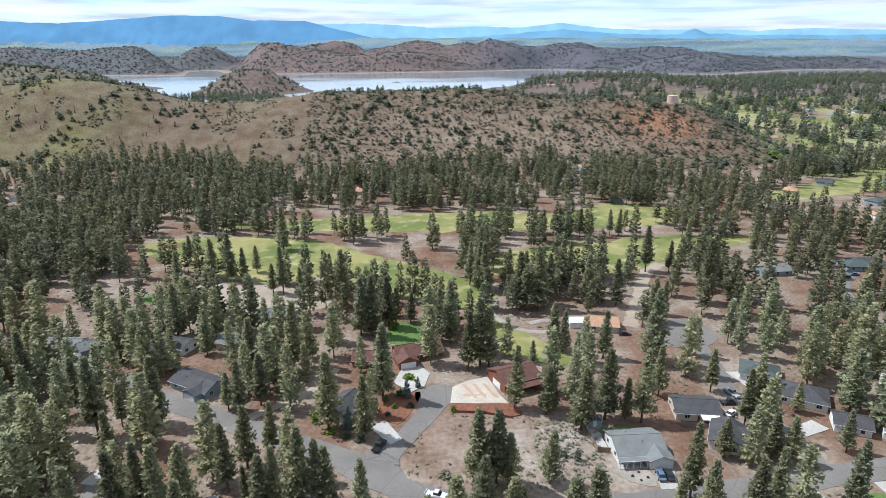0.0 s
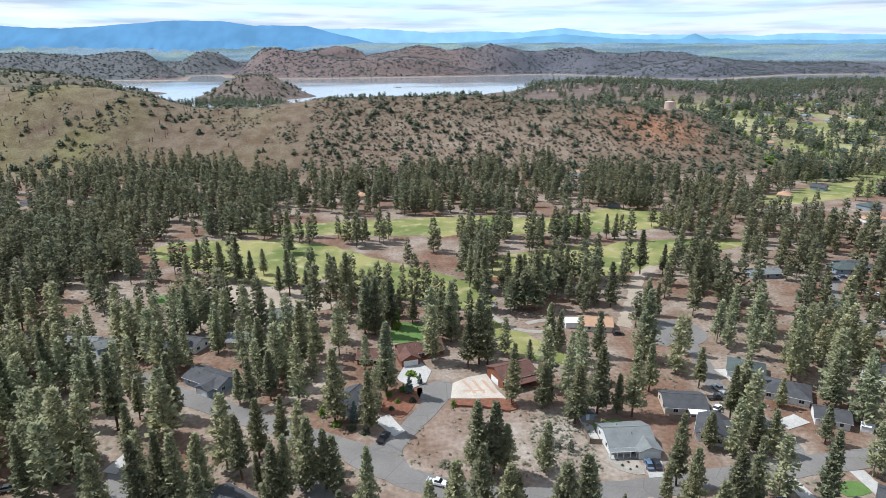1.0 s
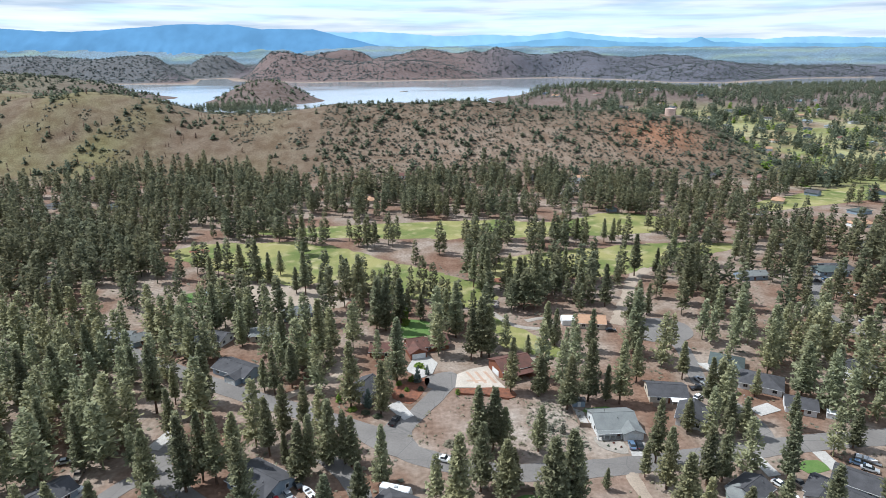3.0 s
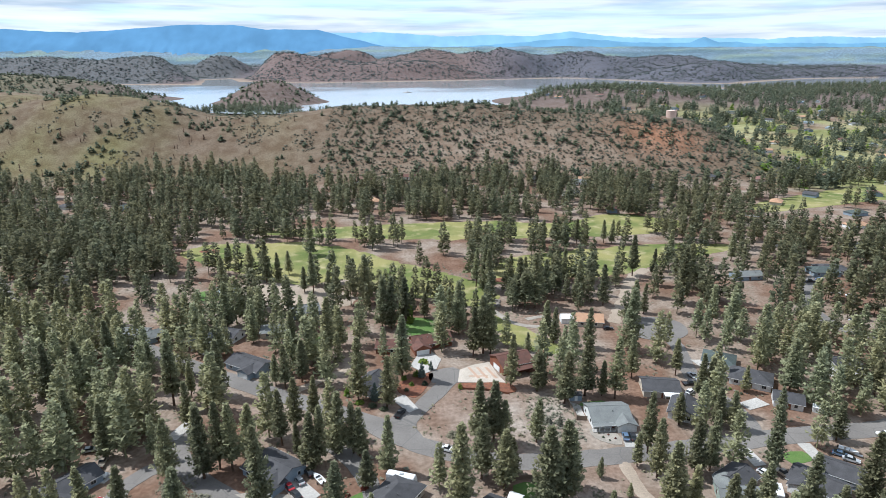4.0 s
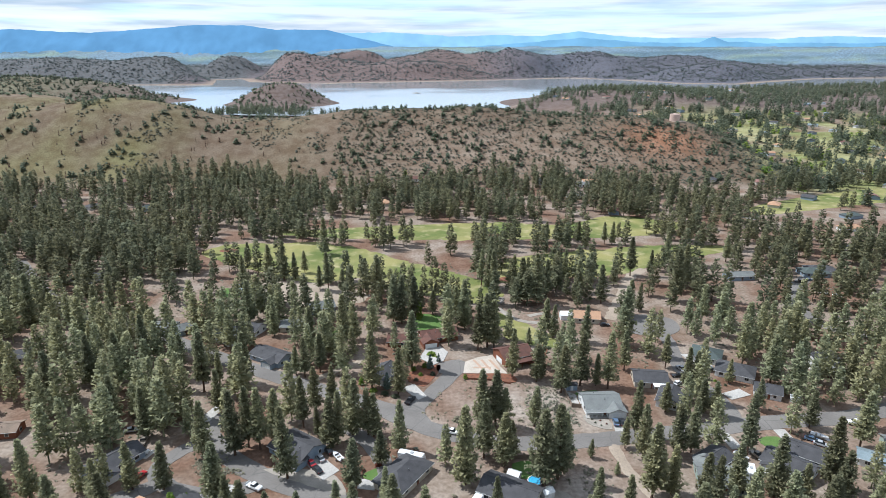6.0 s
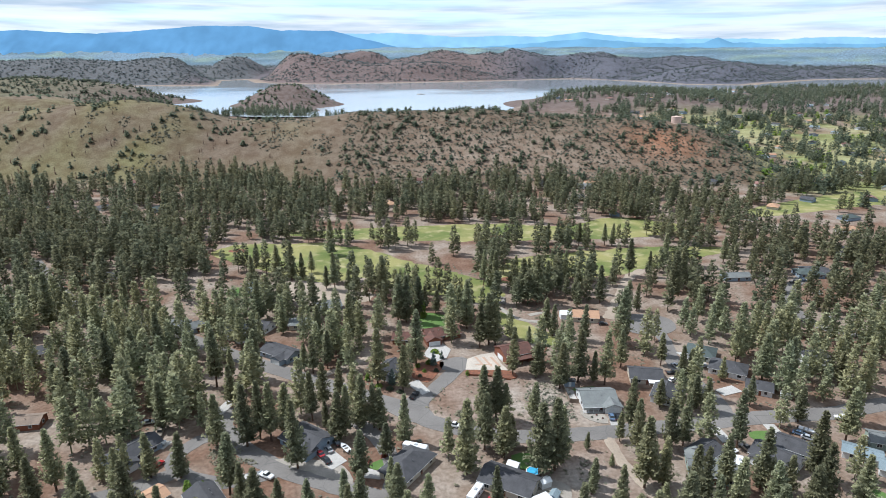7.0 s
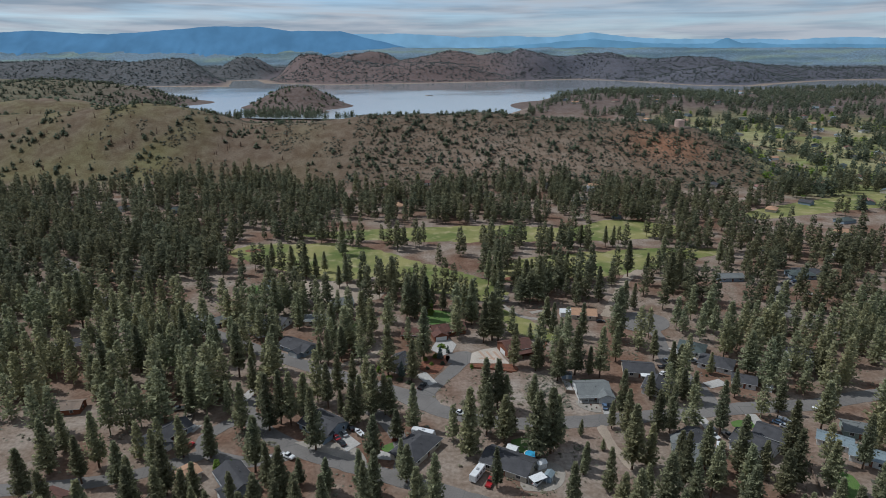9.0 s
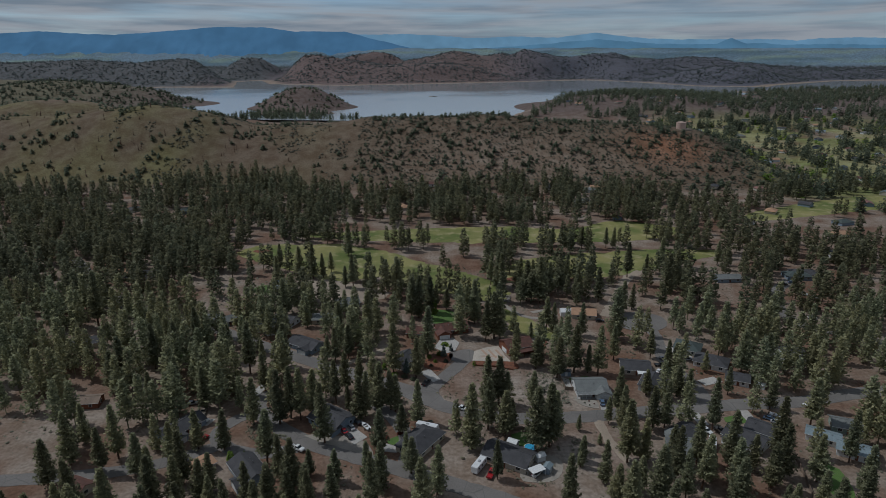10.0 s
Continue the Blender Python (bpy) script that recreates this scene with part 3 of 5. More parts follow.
def pine_crown(boughs, sprays, blades, seed, foot=0.16, radius=0.15, size=0.036):
    """A pine crown of height 1: boughs in loose whorls, each set with sprays of narrow needle blades."""
    rng = np.random.default_rng(seed)
    v, f = [], []
    for k in range(boughs):
        s = ((k + rng.random()) / boughs) ** 1.12
        h = foot + (0.985 - foot) * s
        reach = radius * (1 - s) ** 0.84 * rng.uniform(0.62, 1.14) * (0.62 + 0.38 * min(1, s / 0.14)) + 0.012
        a = k * 2.399 + rng.normal(0, 0.35)
        lift = rng.uniform(-0.30, 0.10) + 0.45 * s
        for i in range(sprays):
            u = (i + rng.uniform(0.25, 1.0)) / sprays
            r = reach * u
            b0 = a + rng.normal(0, 0.20)
            c = np.array((r * math.cos(b0), r * math.sin(b0), h + lift * r + 0.5 * r * u * u * (1 - s) * 0.3 + rng.normal(0, 0.004)))
            d = size * rng.uniform(0.7, 1.3) * (0.62 + 0.38 * (1 - s))
            base = len(v)
            v.append(c - 0.2 * d * np.array((math.cos(b0), math.sin(b0), 0)))
            for j in range(blades):
                q = b0 + (j - (blades - 1) / 2) * 1.2 + rng.normal(0, 0.4)
                e = rng.uniform(-0.45, 0.95)
                way = np.array((math.cos(q) * math.cos(e), math.sin(q) * math.cos(e), math.sin(e)))
                half = np.array((-math.sin(q), math.cos(q), rng.uniform(-1.2, 1.2))) * d * rng.uniform(0.24, 0.44)
                v += [c + way * d - half, c + way * d * rng.uniform(0.8, 1.25) + half]
                f.append((base, base + 1 + 2 * j, base + 2 + 2 * j))
    return np.array(v), np.array(f)


def trunk_mesh(name, seed, sides=6, bend=0.012, r=0.016, limbs=7):
    rng = np.random.default_rng(seed)
    v, f = [], []

    def tube(points, radii, n):
        base = len(v)
        for p, rad in zip(points, radii):
            v.extend([(p[0] + rad * math.cos(2 * math.pi * j / n), p[1] + rad * math.sin(2 * math.pi * j / n), p[2]) for j in range(n)])
        for i in range(len(points) - 1):
            f.extend([(base + i * n + j, base + i * n + (j + 1) % n, base + (i + 1) * n + (j + 1) % n, base + (i + 1) * n + j) for j in range(n)])

    a = rng.uniform(0, 6.28)
    tube([(bend * math.sin(3 * s) * math.cos(a), bend * math.sin(3 * s) * math.sin(a), s * 0.96 - 0.01) for s in (0, 0.03, 0.2, 0.45, 0.7, 1)],
         [r * 1.35, r, r * 0.85, r * 0.65, r * 0.4, r * 0.1], sides)
    for k in range(limbs):
        h, b = rng.uniform(0.12, 0.6), rng.uniform(0, 6.28)
        ln = rng.uniform(0.06, 0.11)
        tube([(0, 0, h), (ln * math.cos(b), ln * math.sin(b), h + 0.012 + 0.01 * rng.random())], [r * 0.3, r * 0.08], 3)
    me = bpy.data.meshes.new(name)
    me.from_pydata(v, [], f)
    me.materials.append(M["bark"])
    return me


def crown_mesh(name, data, material):
    me = bpy.data.meshes.new(name)
    me.from_pydata(data[0].tolist(), [], data[1].tolist())
    me.materials.append(material)
    return me


PINES = []
for k in range(7):
    pine = new("pine_tree")
    tk = new("trunk", trunk_mesh("trunk", 50 + k))
    cr = new("crown", crown_mesh("crown", pine_crown(112, 8, 3, 10 + k, 0.09 + 0.04 * (k % 4), 0.154 + 0.02 * (k % 3), 0.040), M["pine"]))
    tk.parent = cr.parent = pine
    tagged(pine, "tall green ponderosa pine with a ragged conical crown", "tree", "pines among the houses")
    PINES.append(pine)
spares = list(PINES)
used = set()


def plant_pine(x, y, h, rng):
    k = int(rng.integers(len(PINES)))
    wide = rng.uniform(0.88, 1.18) * (20 / max(h, 12)) ** 0.2
    m = pose(x, y, 0, rng.normal(0, 1.2), rng.normal(0, 1.2), rng.uniform(0, 360)) @ Matrix.Diagonal((h * wide, h * wide, h, 1))
    if k not in used:
        used.add(k)
        PINES[k].matrix_world = m
        PINES[k].matrix_basis = m
        return PINES[k]
    ob = copy_thing(PINES[k], Matrix.Identity(4))
    ob.matrix_basis = m
    return ob


TREES_A = [(58, 123, 12), (-38, 125, 11), (-28, 126, 13), (-115, 127, 15), (-103, 127, 14), (48, 127, 14), (-47, 128, 9), (14, 128, 13), (71, 129, 18), (-14, 130, 12), (42, 135, 9), (-96, 135, 13), (-16, 135, 11), (98, 135, 12), (-114, 135, 18), (-132, 138, 13), (43, 138, 9), (58, 138, 21), (73, 138, 13), (81, 138, 16), (92, 138, 18), (-89, 141, 14), (-26, 141, 15), (-80, 141, 14), (109, 141, 21), (28, 143, 22), (-130, 143, 14), (6, 144, 23), (-46, 146, 21), (33, 146, 22)]
TREES_B = [(14, 147, 13), (51, 148, 4), (36, 151, 17), (-19, 152, 11), (18, 152, 16), (12, 156, 18), (45, 156, 6), (61, 156, 17), (-75, 157, 17), (-65, 157, 20), (21, 157, 11), (72, 157, 16), (94, 158, 19), (-14, 159, 16), (77, 159, 17), (-58, 160, 19), (57, 161, 10), (131, 161, 18), (-62, 161, 19), (-36, 161, 16), (-34, 163, 17), (-54, 164, 17), (-97, 166, 16), (-41, 167, 10), (-23, 167, 14), (62, 167, 18), (-30, 168, 18), (-25, 168, 15), (-120, 170, 12), (-150, 171, 15)]
TREES_C = [(-110, 172, 17), (-94, 172, 15), (-47, 172, 17), (13, 173, 19), (17, 173, 19), (20, 173, 13), (122, 173, 12), (30, 173, 13), (-140, 179, 16), (93, 179, 12), (-78, 181, 15), (-45, 181, 16), (89, 181, 12), (77, 182, 10), (110, 183, 11), (-40, 186, 14), (-141, 188, 18), (-17, 193, 17), (-89, 195, 22), (43, 195, 17), (89, 195, 16), (92, 195, 15), (-27, 197, 21), (-132, 198, 19), (61, 198, 20), (132, 198, 18), (151, 198, 13), (-85, 200, 12), (-75, 200, 19), (51, 200, 20)]
TREES_D = [(57, 200, 12), (123, 201, 18), (108, 202, 9), (-125, 203, 18), (35, 203, 14), (-54, 206, 15), (26, 206, 18), (37, 206, 11), (-58, 208, 11), (-49, 210, 15), (71, 212, 15), (-105, 213, 13), (-13, 213, 22), (88, 214, 13), (-121, 217, 19), (-69, 217, 26), (123, 221, 22), (-56, 228, 18), (-43, 228, 23), (14, 230, 20), (18, 232, 24), (36, 234, 8), (77, 234, 26), (61, 237, 17), (-183, 242, 28), (48, 242, 15), (-95, 244, 20), (45, 244, 17), (9, 250, 23), (-91, 256, 21), (-167, 264, 16), (-159, 264, 20)]

TREES_E = [(-76, 363, 23), (-81, 328, 13), (-90, 316, 22), (-84, 318, 15), (-99, 319, 19), (-62, 299, 21), (-67, 301, 13), (-45, 318, 12), (-34, 284, 24), (-50, 295, 14), (-54, 296, 13), (-108, 303, 18), (-119, 346, 13), (-14, 263, 20), (-24, 257, 22), (-20, 257, 23), (-16, 274, 12), (-12, 274, 12), (-6, 268, 12), (1, 267, 11), (5, 262, 16), (9, 257, 21), (-69, 276, 16), (-92, 239, 23), (-89, 253, 19), (-76, 243, 16), (19, 241, 19), (21, 232, 21)]
TREES_F = [(26, 300, 22), (24, 304, 21), (20, 308, 20), (38, 308, 17), (44, 300, 18), (39, 283, 23), (46, 279, 26), (53, 293, 19), (61, 307, 16), (66, 311, 19), (69, 289, 20), (80, 311, 17), (94, 315, 10), (106, 324, 22), (79, 282, 20), (88, 266, 18), (95, 272, 14), (117, 323, 15), (130, 336, 22), (117, 284, 27), (130, 306, 23), (172, 350, 16), (179, 349, 11), (107, 387, 15), (112, 387, 15), (89, 385, 16), (75, 391, 14), (69, 392, 14)]


# ---- houses ----
def gable(bm, l, w, eave, rise, over, thick):
    """A two-pitched roof slab, ridge along x."""
    hx, hy = l / 2 + over, w / 2 + over
    drop = rise * over / (w / 2)
    top = [(-hx, -hy, eave - drop + thick), (hx, -hy, eave - drop + thick), (hx, 0, eave + rise + thick), (-hx, 0, eave + rise + thick), (-hx, hy, eave - drop + thick), (hx, hy, eave - drop + thick)]
    a = [bm.verts.new(p) for p in top]
    b = [bm.verts.new((p[0], p[1], p[2] - thick)) for p in top]
    for s, flip in ((a, False), (b, True)):
        for q in ((0, 1, 2, 3), (3, 2, 5, 4)):
            bm.faces.new([s[k] for k in (q[::-1] if flip else q)])
    for i, j in ((0, 1), (1, 2), (2, 5), (5, 4), (4, 3), (3, 0)):
        bm.faces.new((a[j], a[i], b[i], b[j]))


def hip(bm, l, w, eave, rise, over, thick):
    hx, hy = l / 2 + over, w / 2 + over
    r = max(l / 2 - w / 2, 0.4)
    z = eave - rise * over / (w / 2)
    low = [bm.verts.new(p) for p in ((-hx, -hy, z), (hx, -hy, z), (hx, hy, z), (-hx, hy, z))]
    rim = [bm.verts.new((v.co.x, v.co.y, z + thick)) for v in low]
    top = [bm.verts.new((s * r, 0, eave + rise + thick)) for s in (-1, 1)]
    bm.faces.new(low[::-1])
    for i in range(4):
        bm.faces.new((low[i], low[(i + 1) % 4], rim[(i + 1) % 4], rim[i]))
    bm.faces.new((rim[0], rim[1], top[1], top[0]))
    bm.faces.new((rim[2], rim[3], top[0], top[1]))
    bm.faces.new((rim[1], rim[2], top[1]))
    bm.faces.new((rim[3], rim[0], top[0]))


def walls(bm, l, w, eave, rise, gabled):
    x, y = l / 2, w / 2
    v = [bm.verts.new(p) for p in ((-x, -y, -0.3), (x, -y, -0.3), (x, y, -0.3), (-x, y, -0.3), (-x, -y, eave), (x, -y, eave), (x, y, eave), (-x, y, eave))]
    if gabled:
        g = [bm.verts.new((s * x, 0, eave + rise - 0.02)) for s in (-1, 1)]
        bm.faces.new((v[1], v[2], v[6], g[1], v[5]))
        bm.faces.new((v[3], v[0], v[4], g[0], v[7]))
    else:
        bm.faces.new((v[1], v[2], v[6], v[5]))
        bm.faces.new((v[3], v[0], v[4], v[7]))
        bm.faces.new((v[4], v[5], v[6], v[7]))
    bm.faces.new((v[0], v[1], v[5], v[4]))
    bm.faces.new((v[2], v[3], v[7], v[6]))


def opening(kind, parent, side, along, z, w, h, l, wd, paint):
    """A window, door or garage door on a side (0 front -y, 1 right, 2 back, 3 left), with frame and panes."""
    half = wd / 2 if side in (0, 2) else l / 2
    m = pose(0, 0, 0, 0, 0, (0, 90, 180, 270)[side]) @ pose(along, -half, z)

    def piece(name, size, mat, par, bevel=0.0):
        ob = box_part(name, size, mat, par, "", bevel)
        ob.data.transform(m)
        return ob

    if kind == "window":
        win = piece("window", (-w / 2 - 0.09, w / 2 + 0.09, -0.05, 0.03, -0.09, h + 0.09), M["trim"], parent)
        n = 2 if w > 1.2 else 1
        for k in range(n):
            piece("pane", (-w / 2 + k * w / n + 0.03, -w / 2 + (k + 1) * w / n - 0.03, -0.075, -0.04, 0, h), M["glass"], win)
    elif kind == "door":
        piece("door", (-w / 2, w / 2, -0.06, 0.02, 0, h), M["cedar"] if paint is None else paint, parent)
    else:
        door = piece("garage_door", (-w / 2, w / 2, -0.05, 0.02, 0, h), M["trim"] if paint is None else paint, parent)
        for k in range(4):
            piece("panel", (-w / 2 + 0.06, w / 2 - 0.06, -0.075, -0.045, k * h / 4 + 0.05, (k + 1) * h / 4 - 0.03), M["trim"] if paint is None else paint, door)


HOMES = []


def house(x, y, turn, l, w, wall, roof, label, eave=2.7, rise=1.7, hipped=False, wing=None, garage=None, windows=True, chimney=False, detail=True, ground_z=0.0, group="houses of the neighbourhood"):
    """wing: dx, dy, length out, width of a gabled wing that points to -y; garage: side, along, width."""
    home = new("house")
    home.matrix_world = pose(x, y, ground_z, 0, 0, turn) @ Matrix.Diagonal((0.93, 0.93, 0.95, 1))
    bm = bmesh.new()
    walls(bm, l, w, eave, rise, not hipped)
    part("wall", bm, M[wall], home)
    bm = bmesh.new()
    (hip if hipped else gable)(bm, l, w, eave, rise, 0.55, 0.16)
    top = part("roof", bm, M[roof], home)
    if detail:
        for s in (-1, 1):
            box_part("fascia", (-l / 2 - 0.55, l / 2 + 0.55, s * (w / 2 + 0.56) - 0.04, s * (w / 2 + 0.56) + 0.04, eave - rise * 0.55 / (w / 2) - 0.05, eave - rise * 0.55 / (w / 2) + 0.13), M["trim"], top)
        if not hipped:
            box_part("ridge_cap", (-l / 2 - 0.5, l / 2 + 0.5, -0.16, 0.16, eave + rise + 0.10, eave + rise + 0.20), M[roof], top)
        for k in range(2):
            px, py = random.uniform(-l * 0.3, l * 0.3), random.choice((-1, 1)) * w * 0.2
            pz = eave + rise * (1 - abs(py) / (w / 2))
            box_part("vent_pipe", (px - 0.1, px + 0.1, py - 0.1, py + 0.1, pz - 0.1, pz + 0.65), M["steel"], top)
    if wing:
        dx, dy, out, ww = wing
        bm = bmesh.new()
        walls(bm, out, ww, eave - 0.02, ww * rise / w, True)
        ob = part("wing_wall", bm, M[wall], home)
        ob.data.transform(pose(dx, dy, 0, 0, 0, 90))
        bm = bmesh.new()
        gable(bm, out, ww, eave - 0.02, ww * rise / w, 0.5, 0.15)
        ob = part("wing_roof", bm, M[roof], home)
        ob.data.transform(pose(dx, dy, 0, 0, 0, 90))
        front = dy - out / 2
        for k, (a, b) in enumerate(((0.08, 2.25),)):
            gd = box_part("garage_door", (dx - ww * 0.4, dx + ww * 0.4, front - 0.06, front + 0.02, a, b), M["trim"], home)
            for j in range(4):
                box_part("panel", (dx - ww * 0.4 + 0.06, dx + ww * 0.4 - 0.06, front - 0.09, front - 0.05, a + j * 0.54 + 0.04, a + j * 0.54 + 0.5), M["trim"], gd)
    if garage:
        opening("garage", home, garage[0], garage[1], 0.05, garage[2], 2.2, l, w, None)
    if windows:
        for side, span in ((0, l), (2, l), (1, w), (3, w)):
            for k in range(max(1, int(span // 4.5))):
                a = (k + 0.5) * span / max(1, int(span // 4.5)) - span / 2
                if garage and side == garage[0] and abs(a - garage[1]) < garage[2] / 2 + 0.8:
                    continue
                if wing and side == 0 and abs(a - wing[0]) < wing[3] / 2 + 0.7:
                    continue
                opening("window", home, side, a, 0.95, 1.5 if k % 2 == 0 else 1.1, 1.15, l, w, None)
        if not (garage and garage[0] == 0 and abs(garage[1]) < garage[2]):
            opening("door", home, 0, 0.3, 0.05, 0.95, 2.05, l, w, None)
    if chimney:
        cb = bmesh.new()
        block(cb, l * 0.2 - 0.45, l * 0.2 + 0.45, -0.35, 0.35, eave, eave + rise + 1.0)
        block(cb, l * 0.2 - 0.52, l * 0.2 + 0.52, -0.42, 0.42, eave + rise + 0.9, eave + rise + 1.06)
        part("chimney", cb, M["rock"], home)
    tagged(home, label, "house", group)
    c, s = math.cos(radians(turn)), math.sin(radians(turn))
    HOMES.append(home)
    KEEP_CLEAR.append(([(x + c * a * (l / 2) - s * b * (w / 2), y + s * a * (l / 2) + c * b * (w / 2)) for a, b in ((-1, -1), (1, -1), (1, 1), (-1, 1))], 2.2, True))
    return home


grey_home = house(54.9, 185.6, 3, 13.4, 12.0, "white", "r_grey", "white single-storey house with grey shingle roof and front garage", rise=2.3, wing=(4.2, -6.0, 5.5, 6.4))
house(78, 203, -8, 13, 10.5, "cream", "r_dark", "low house with a charcoal shingle roof behind a patio", rise=1.9)
house(81, 188.5, 62, 11.5, 9, "white", "r_dark", "white-walled house with a dark blue-grey roof", rise=2.0, wing=(3.0, -4.0, 5.0, 5.0))
house(108, 223, -28, 12, 11, "white", "r_green", "house with a green-grey hipped roof", hipped=True, rise=2.4, garage=(3, 0, 4.8))
house(113.5, 209, -30, 14.5, 11, "white", "r_dark", "white house with a broad charcoal hipped roof", hipped=True, rise=2.1)
house(118.5, 194, -24, 9.5, 8, "white", "r_dark", "white garage house with a dark gabled roof", rise=1.8, garage=(3, 0, 5))
house(150, 215, 15, 11, 9, "white", "r_dark", "two-storey white house with a dark roof among pines", eave=4.8, rise=2.0, wing=(3, -4.5, 5, 5))
barn = house(28.0, 221.4, 23, 13.6, 11.4, "cedar", "r_brown", "red-stained cedar barn with a brown shingle roof", eave=3.8, rise=2.2, garage=(3, 0, 5), windows=False)
bm = bmesh.new()
block(bm, -7.0, 7.2, -8.9, -5.75, 2.55, 2.70)
for v in bm.verts:
    v.co.z += 0.22 * (v.co.y + 8.9)
part("lean_to_roof", bm, M["r_brown"], barn)
for k in range(5):
    box_part("post", (-6.7 + 3.35 * k - 0.09, -6.7 + 3.35 * k + 0.09, -8.6, -8.42, -0.2, 2.62), M["cedar"], barn)
house(-3, 241, 18, 17, 9, "cedar", "r_brown", "cedar-clad house with red-brown shingle roof", rise=2.3, wing=(-6, -5, 8, 7), chimney=True)
house(-20, 236, -5, 9, 8, "cedar", "r_brown", "cedar-clad wing house with red-brown roof under pines", rise=2.0)
house(-24, 206, 62, 12, 9, "white", "r_dark", "white house with a grey-blue roof behind garden trees", rise=2.2, wing=(2, -4.5, 4.5, 5))
house(-71, 221, -30, 17, 9.5, "bluegrey", "r_dark", "blue-grey house with a dark roof beside the street", rise=1.9, wing=(4, -5, 5, 6))
house(-97, 241, 30, 9, 8, "white", "r_grey", "white house with a steep grey gabled roof", rise=2.6)
house(-129, 250, -2, 15, 6.5, "white", "r_grey", "long white garage building with a low grey roof", rise=1.0, garage=(0, -2.5, 8.5), windows=False)
house(-118, 247, 40, 8, 7, "bluegrey", "r_grey", "small blue-grey house beside a long garage", rise=1.8)
house(-156, 272, -25, 14, 10, "cream", "r_pink", "house with a faded red shingle roof", hipped=True, rise=2.2)
house(-69, 252, 10, 13, 9, "cream", "r_grey", "tan-walled house with a pale grey roof", hipped=True, rise=1.8)
house(-88, 248, -20, 12, 9, "white", "r_dark", "white-walled house with dark roof under pines", rise=1.9)
house(67, 262, -8, 13, 10, "cream", "r_orange", "tan house with an orange-tan shingle roof", rise=2.0)
house(-61, 273, 25, 13, 9, "bluegrey", "r_grey", "blue-grey house with a light grey roof", rise=2.2)
house(-100, 151.5, 58, 17, 8.5, "bluegrey", "r_dark", "long dark-roofed house beside a loop street", rise=1.8, wing=(-5.5, -5, 6, 7), group="houses of the neighbourhood")
house(-46, 159, -34, 15, 11.5, "bluegrey", "r_dark", "blue-grey house with dark roof and wide garage", rise=2.2, wing=(4.5, -5.5, 5, 7))
house(-12, 146, 58, 17, 10.5, "cream", "r_dark", "large house with a charcoal hipped roof", hipped=True, rise=2.2, garage=(2, 3, 5))
house(18.5, 138.5, -28, 17, 10.5, "cream", "r_dark", "low house with a dark roof in a cluttered yard", rise=2.0)
house(80, 144.5, -12, 14, 10.5, "sagewall", "r_grey", "sage green house with a weathered grey roof", rise=2.0, wing=(-3.5, 5.5, 6, 6.5))
house(82, 153.5, 35, 9, 8, "cream", "r_dark", "low house with a dark gabled roof", rise=1.6)
house(103, 150.5, -48, 14, 10, "white", "r_dark", "white-trimmed house with a charcoal roof", rise=2.2, wing=(-3, -5, 5, 6))
house(112, 156, -40, 12, 9, "bluegrey", "r_dark", "dark-roofed house behind parked cars", rise=1.9)
house(131, 153, -32, 11, 6.5, "white", "r_blue", "long building with a blue-grey metal roof", rise=1.1)
house(137.5, 144.5, -32, 12, 8, "white", "r_blue", "house with a blue-grey metal roof", rise=1.3)
house(143, 160, -20, 10, 8, "sagewall", "r_grey", "small grey-roofed house among pines", rise=1.5)
house(-67, 128, -50, 15, 9, "bluegrey", "r_dark", "dark-roofed house behind a pale driveway", rise=2.0, wing=(5, -4.5, 5, 6))
house(-84, 129.5, 52, 9, 7, "cream", "r_orange", "tan-roofed garage house beside a drive", rise=1.0, windows=False)
house(-145, 168, 10, 12, 7, "cedar", "fence", "brown cabin with a weathered wooden roof", rise=1.2)
house(-176, 220, 20, 12, 9, "cream", "r_dark", "dark-roofed house under dense pines", rise=1.8)
house(-224, 269, -20, 13, 9, "cream", "r_grey", "grey-roofed house at the wood's edge", rise=1.8)
house(-213, 317, 20, 12, 9, "cream", "r_orange", "house with an orange-tan roof among pines", rise=1.9)
house(218, 330, -10, 17, 10, "white", "r_dark", "white house with a dark roof beside parked cars", hipped=True, rise=2.0)
house(166, 320, 5, 16, 8, "bluegrey", "r_grey", "grey metal-roofed house behind pines", rise=1.6)
house(-150, 108, 15, 13, 9, "cream", "r_brown", "brown-roofed house in dry woods", rise=1.8)
house(-118, 118, -20, 9, 7, "cream", "r_brown", "small brown-roofed outbuilding in dry woods", rise=1.4)

# the grey-roofed house has a porch on posts along its front
box_part("porch_roof", (-7.4, 0.9, -8.3, -6.4, 2.42, 2.56), M["r_grey"], grey_home, "", 0.02)
box_part("porch_floor", (-7.2, 0.8, -8.1, -6.02, -0.1, 0.16), M["concrete"], grey_home, "", 0.02)
for k in range(5):
    box_part("post", (-7.1 + 1.9 * k - 0.09, -7.1 + 1.9 * k + 0.09, -8.1, -7.92, 0.1, 2.45), M["trim"], grey_home)
box_part("gutter", (-7.4, 0.9, -8.4, -8.28, 2.40, 2.53), M["trim"], grey_home)

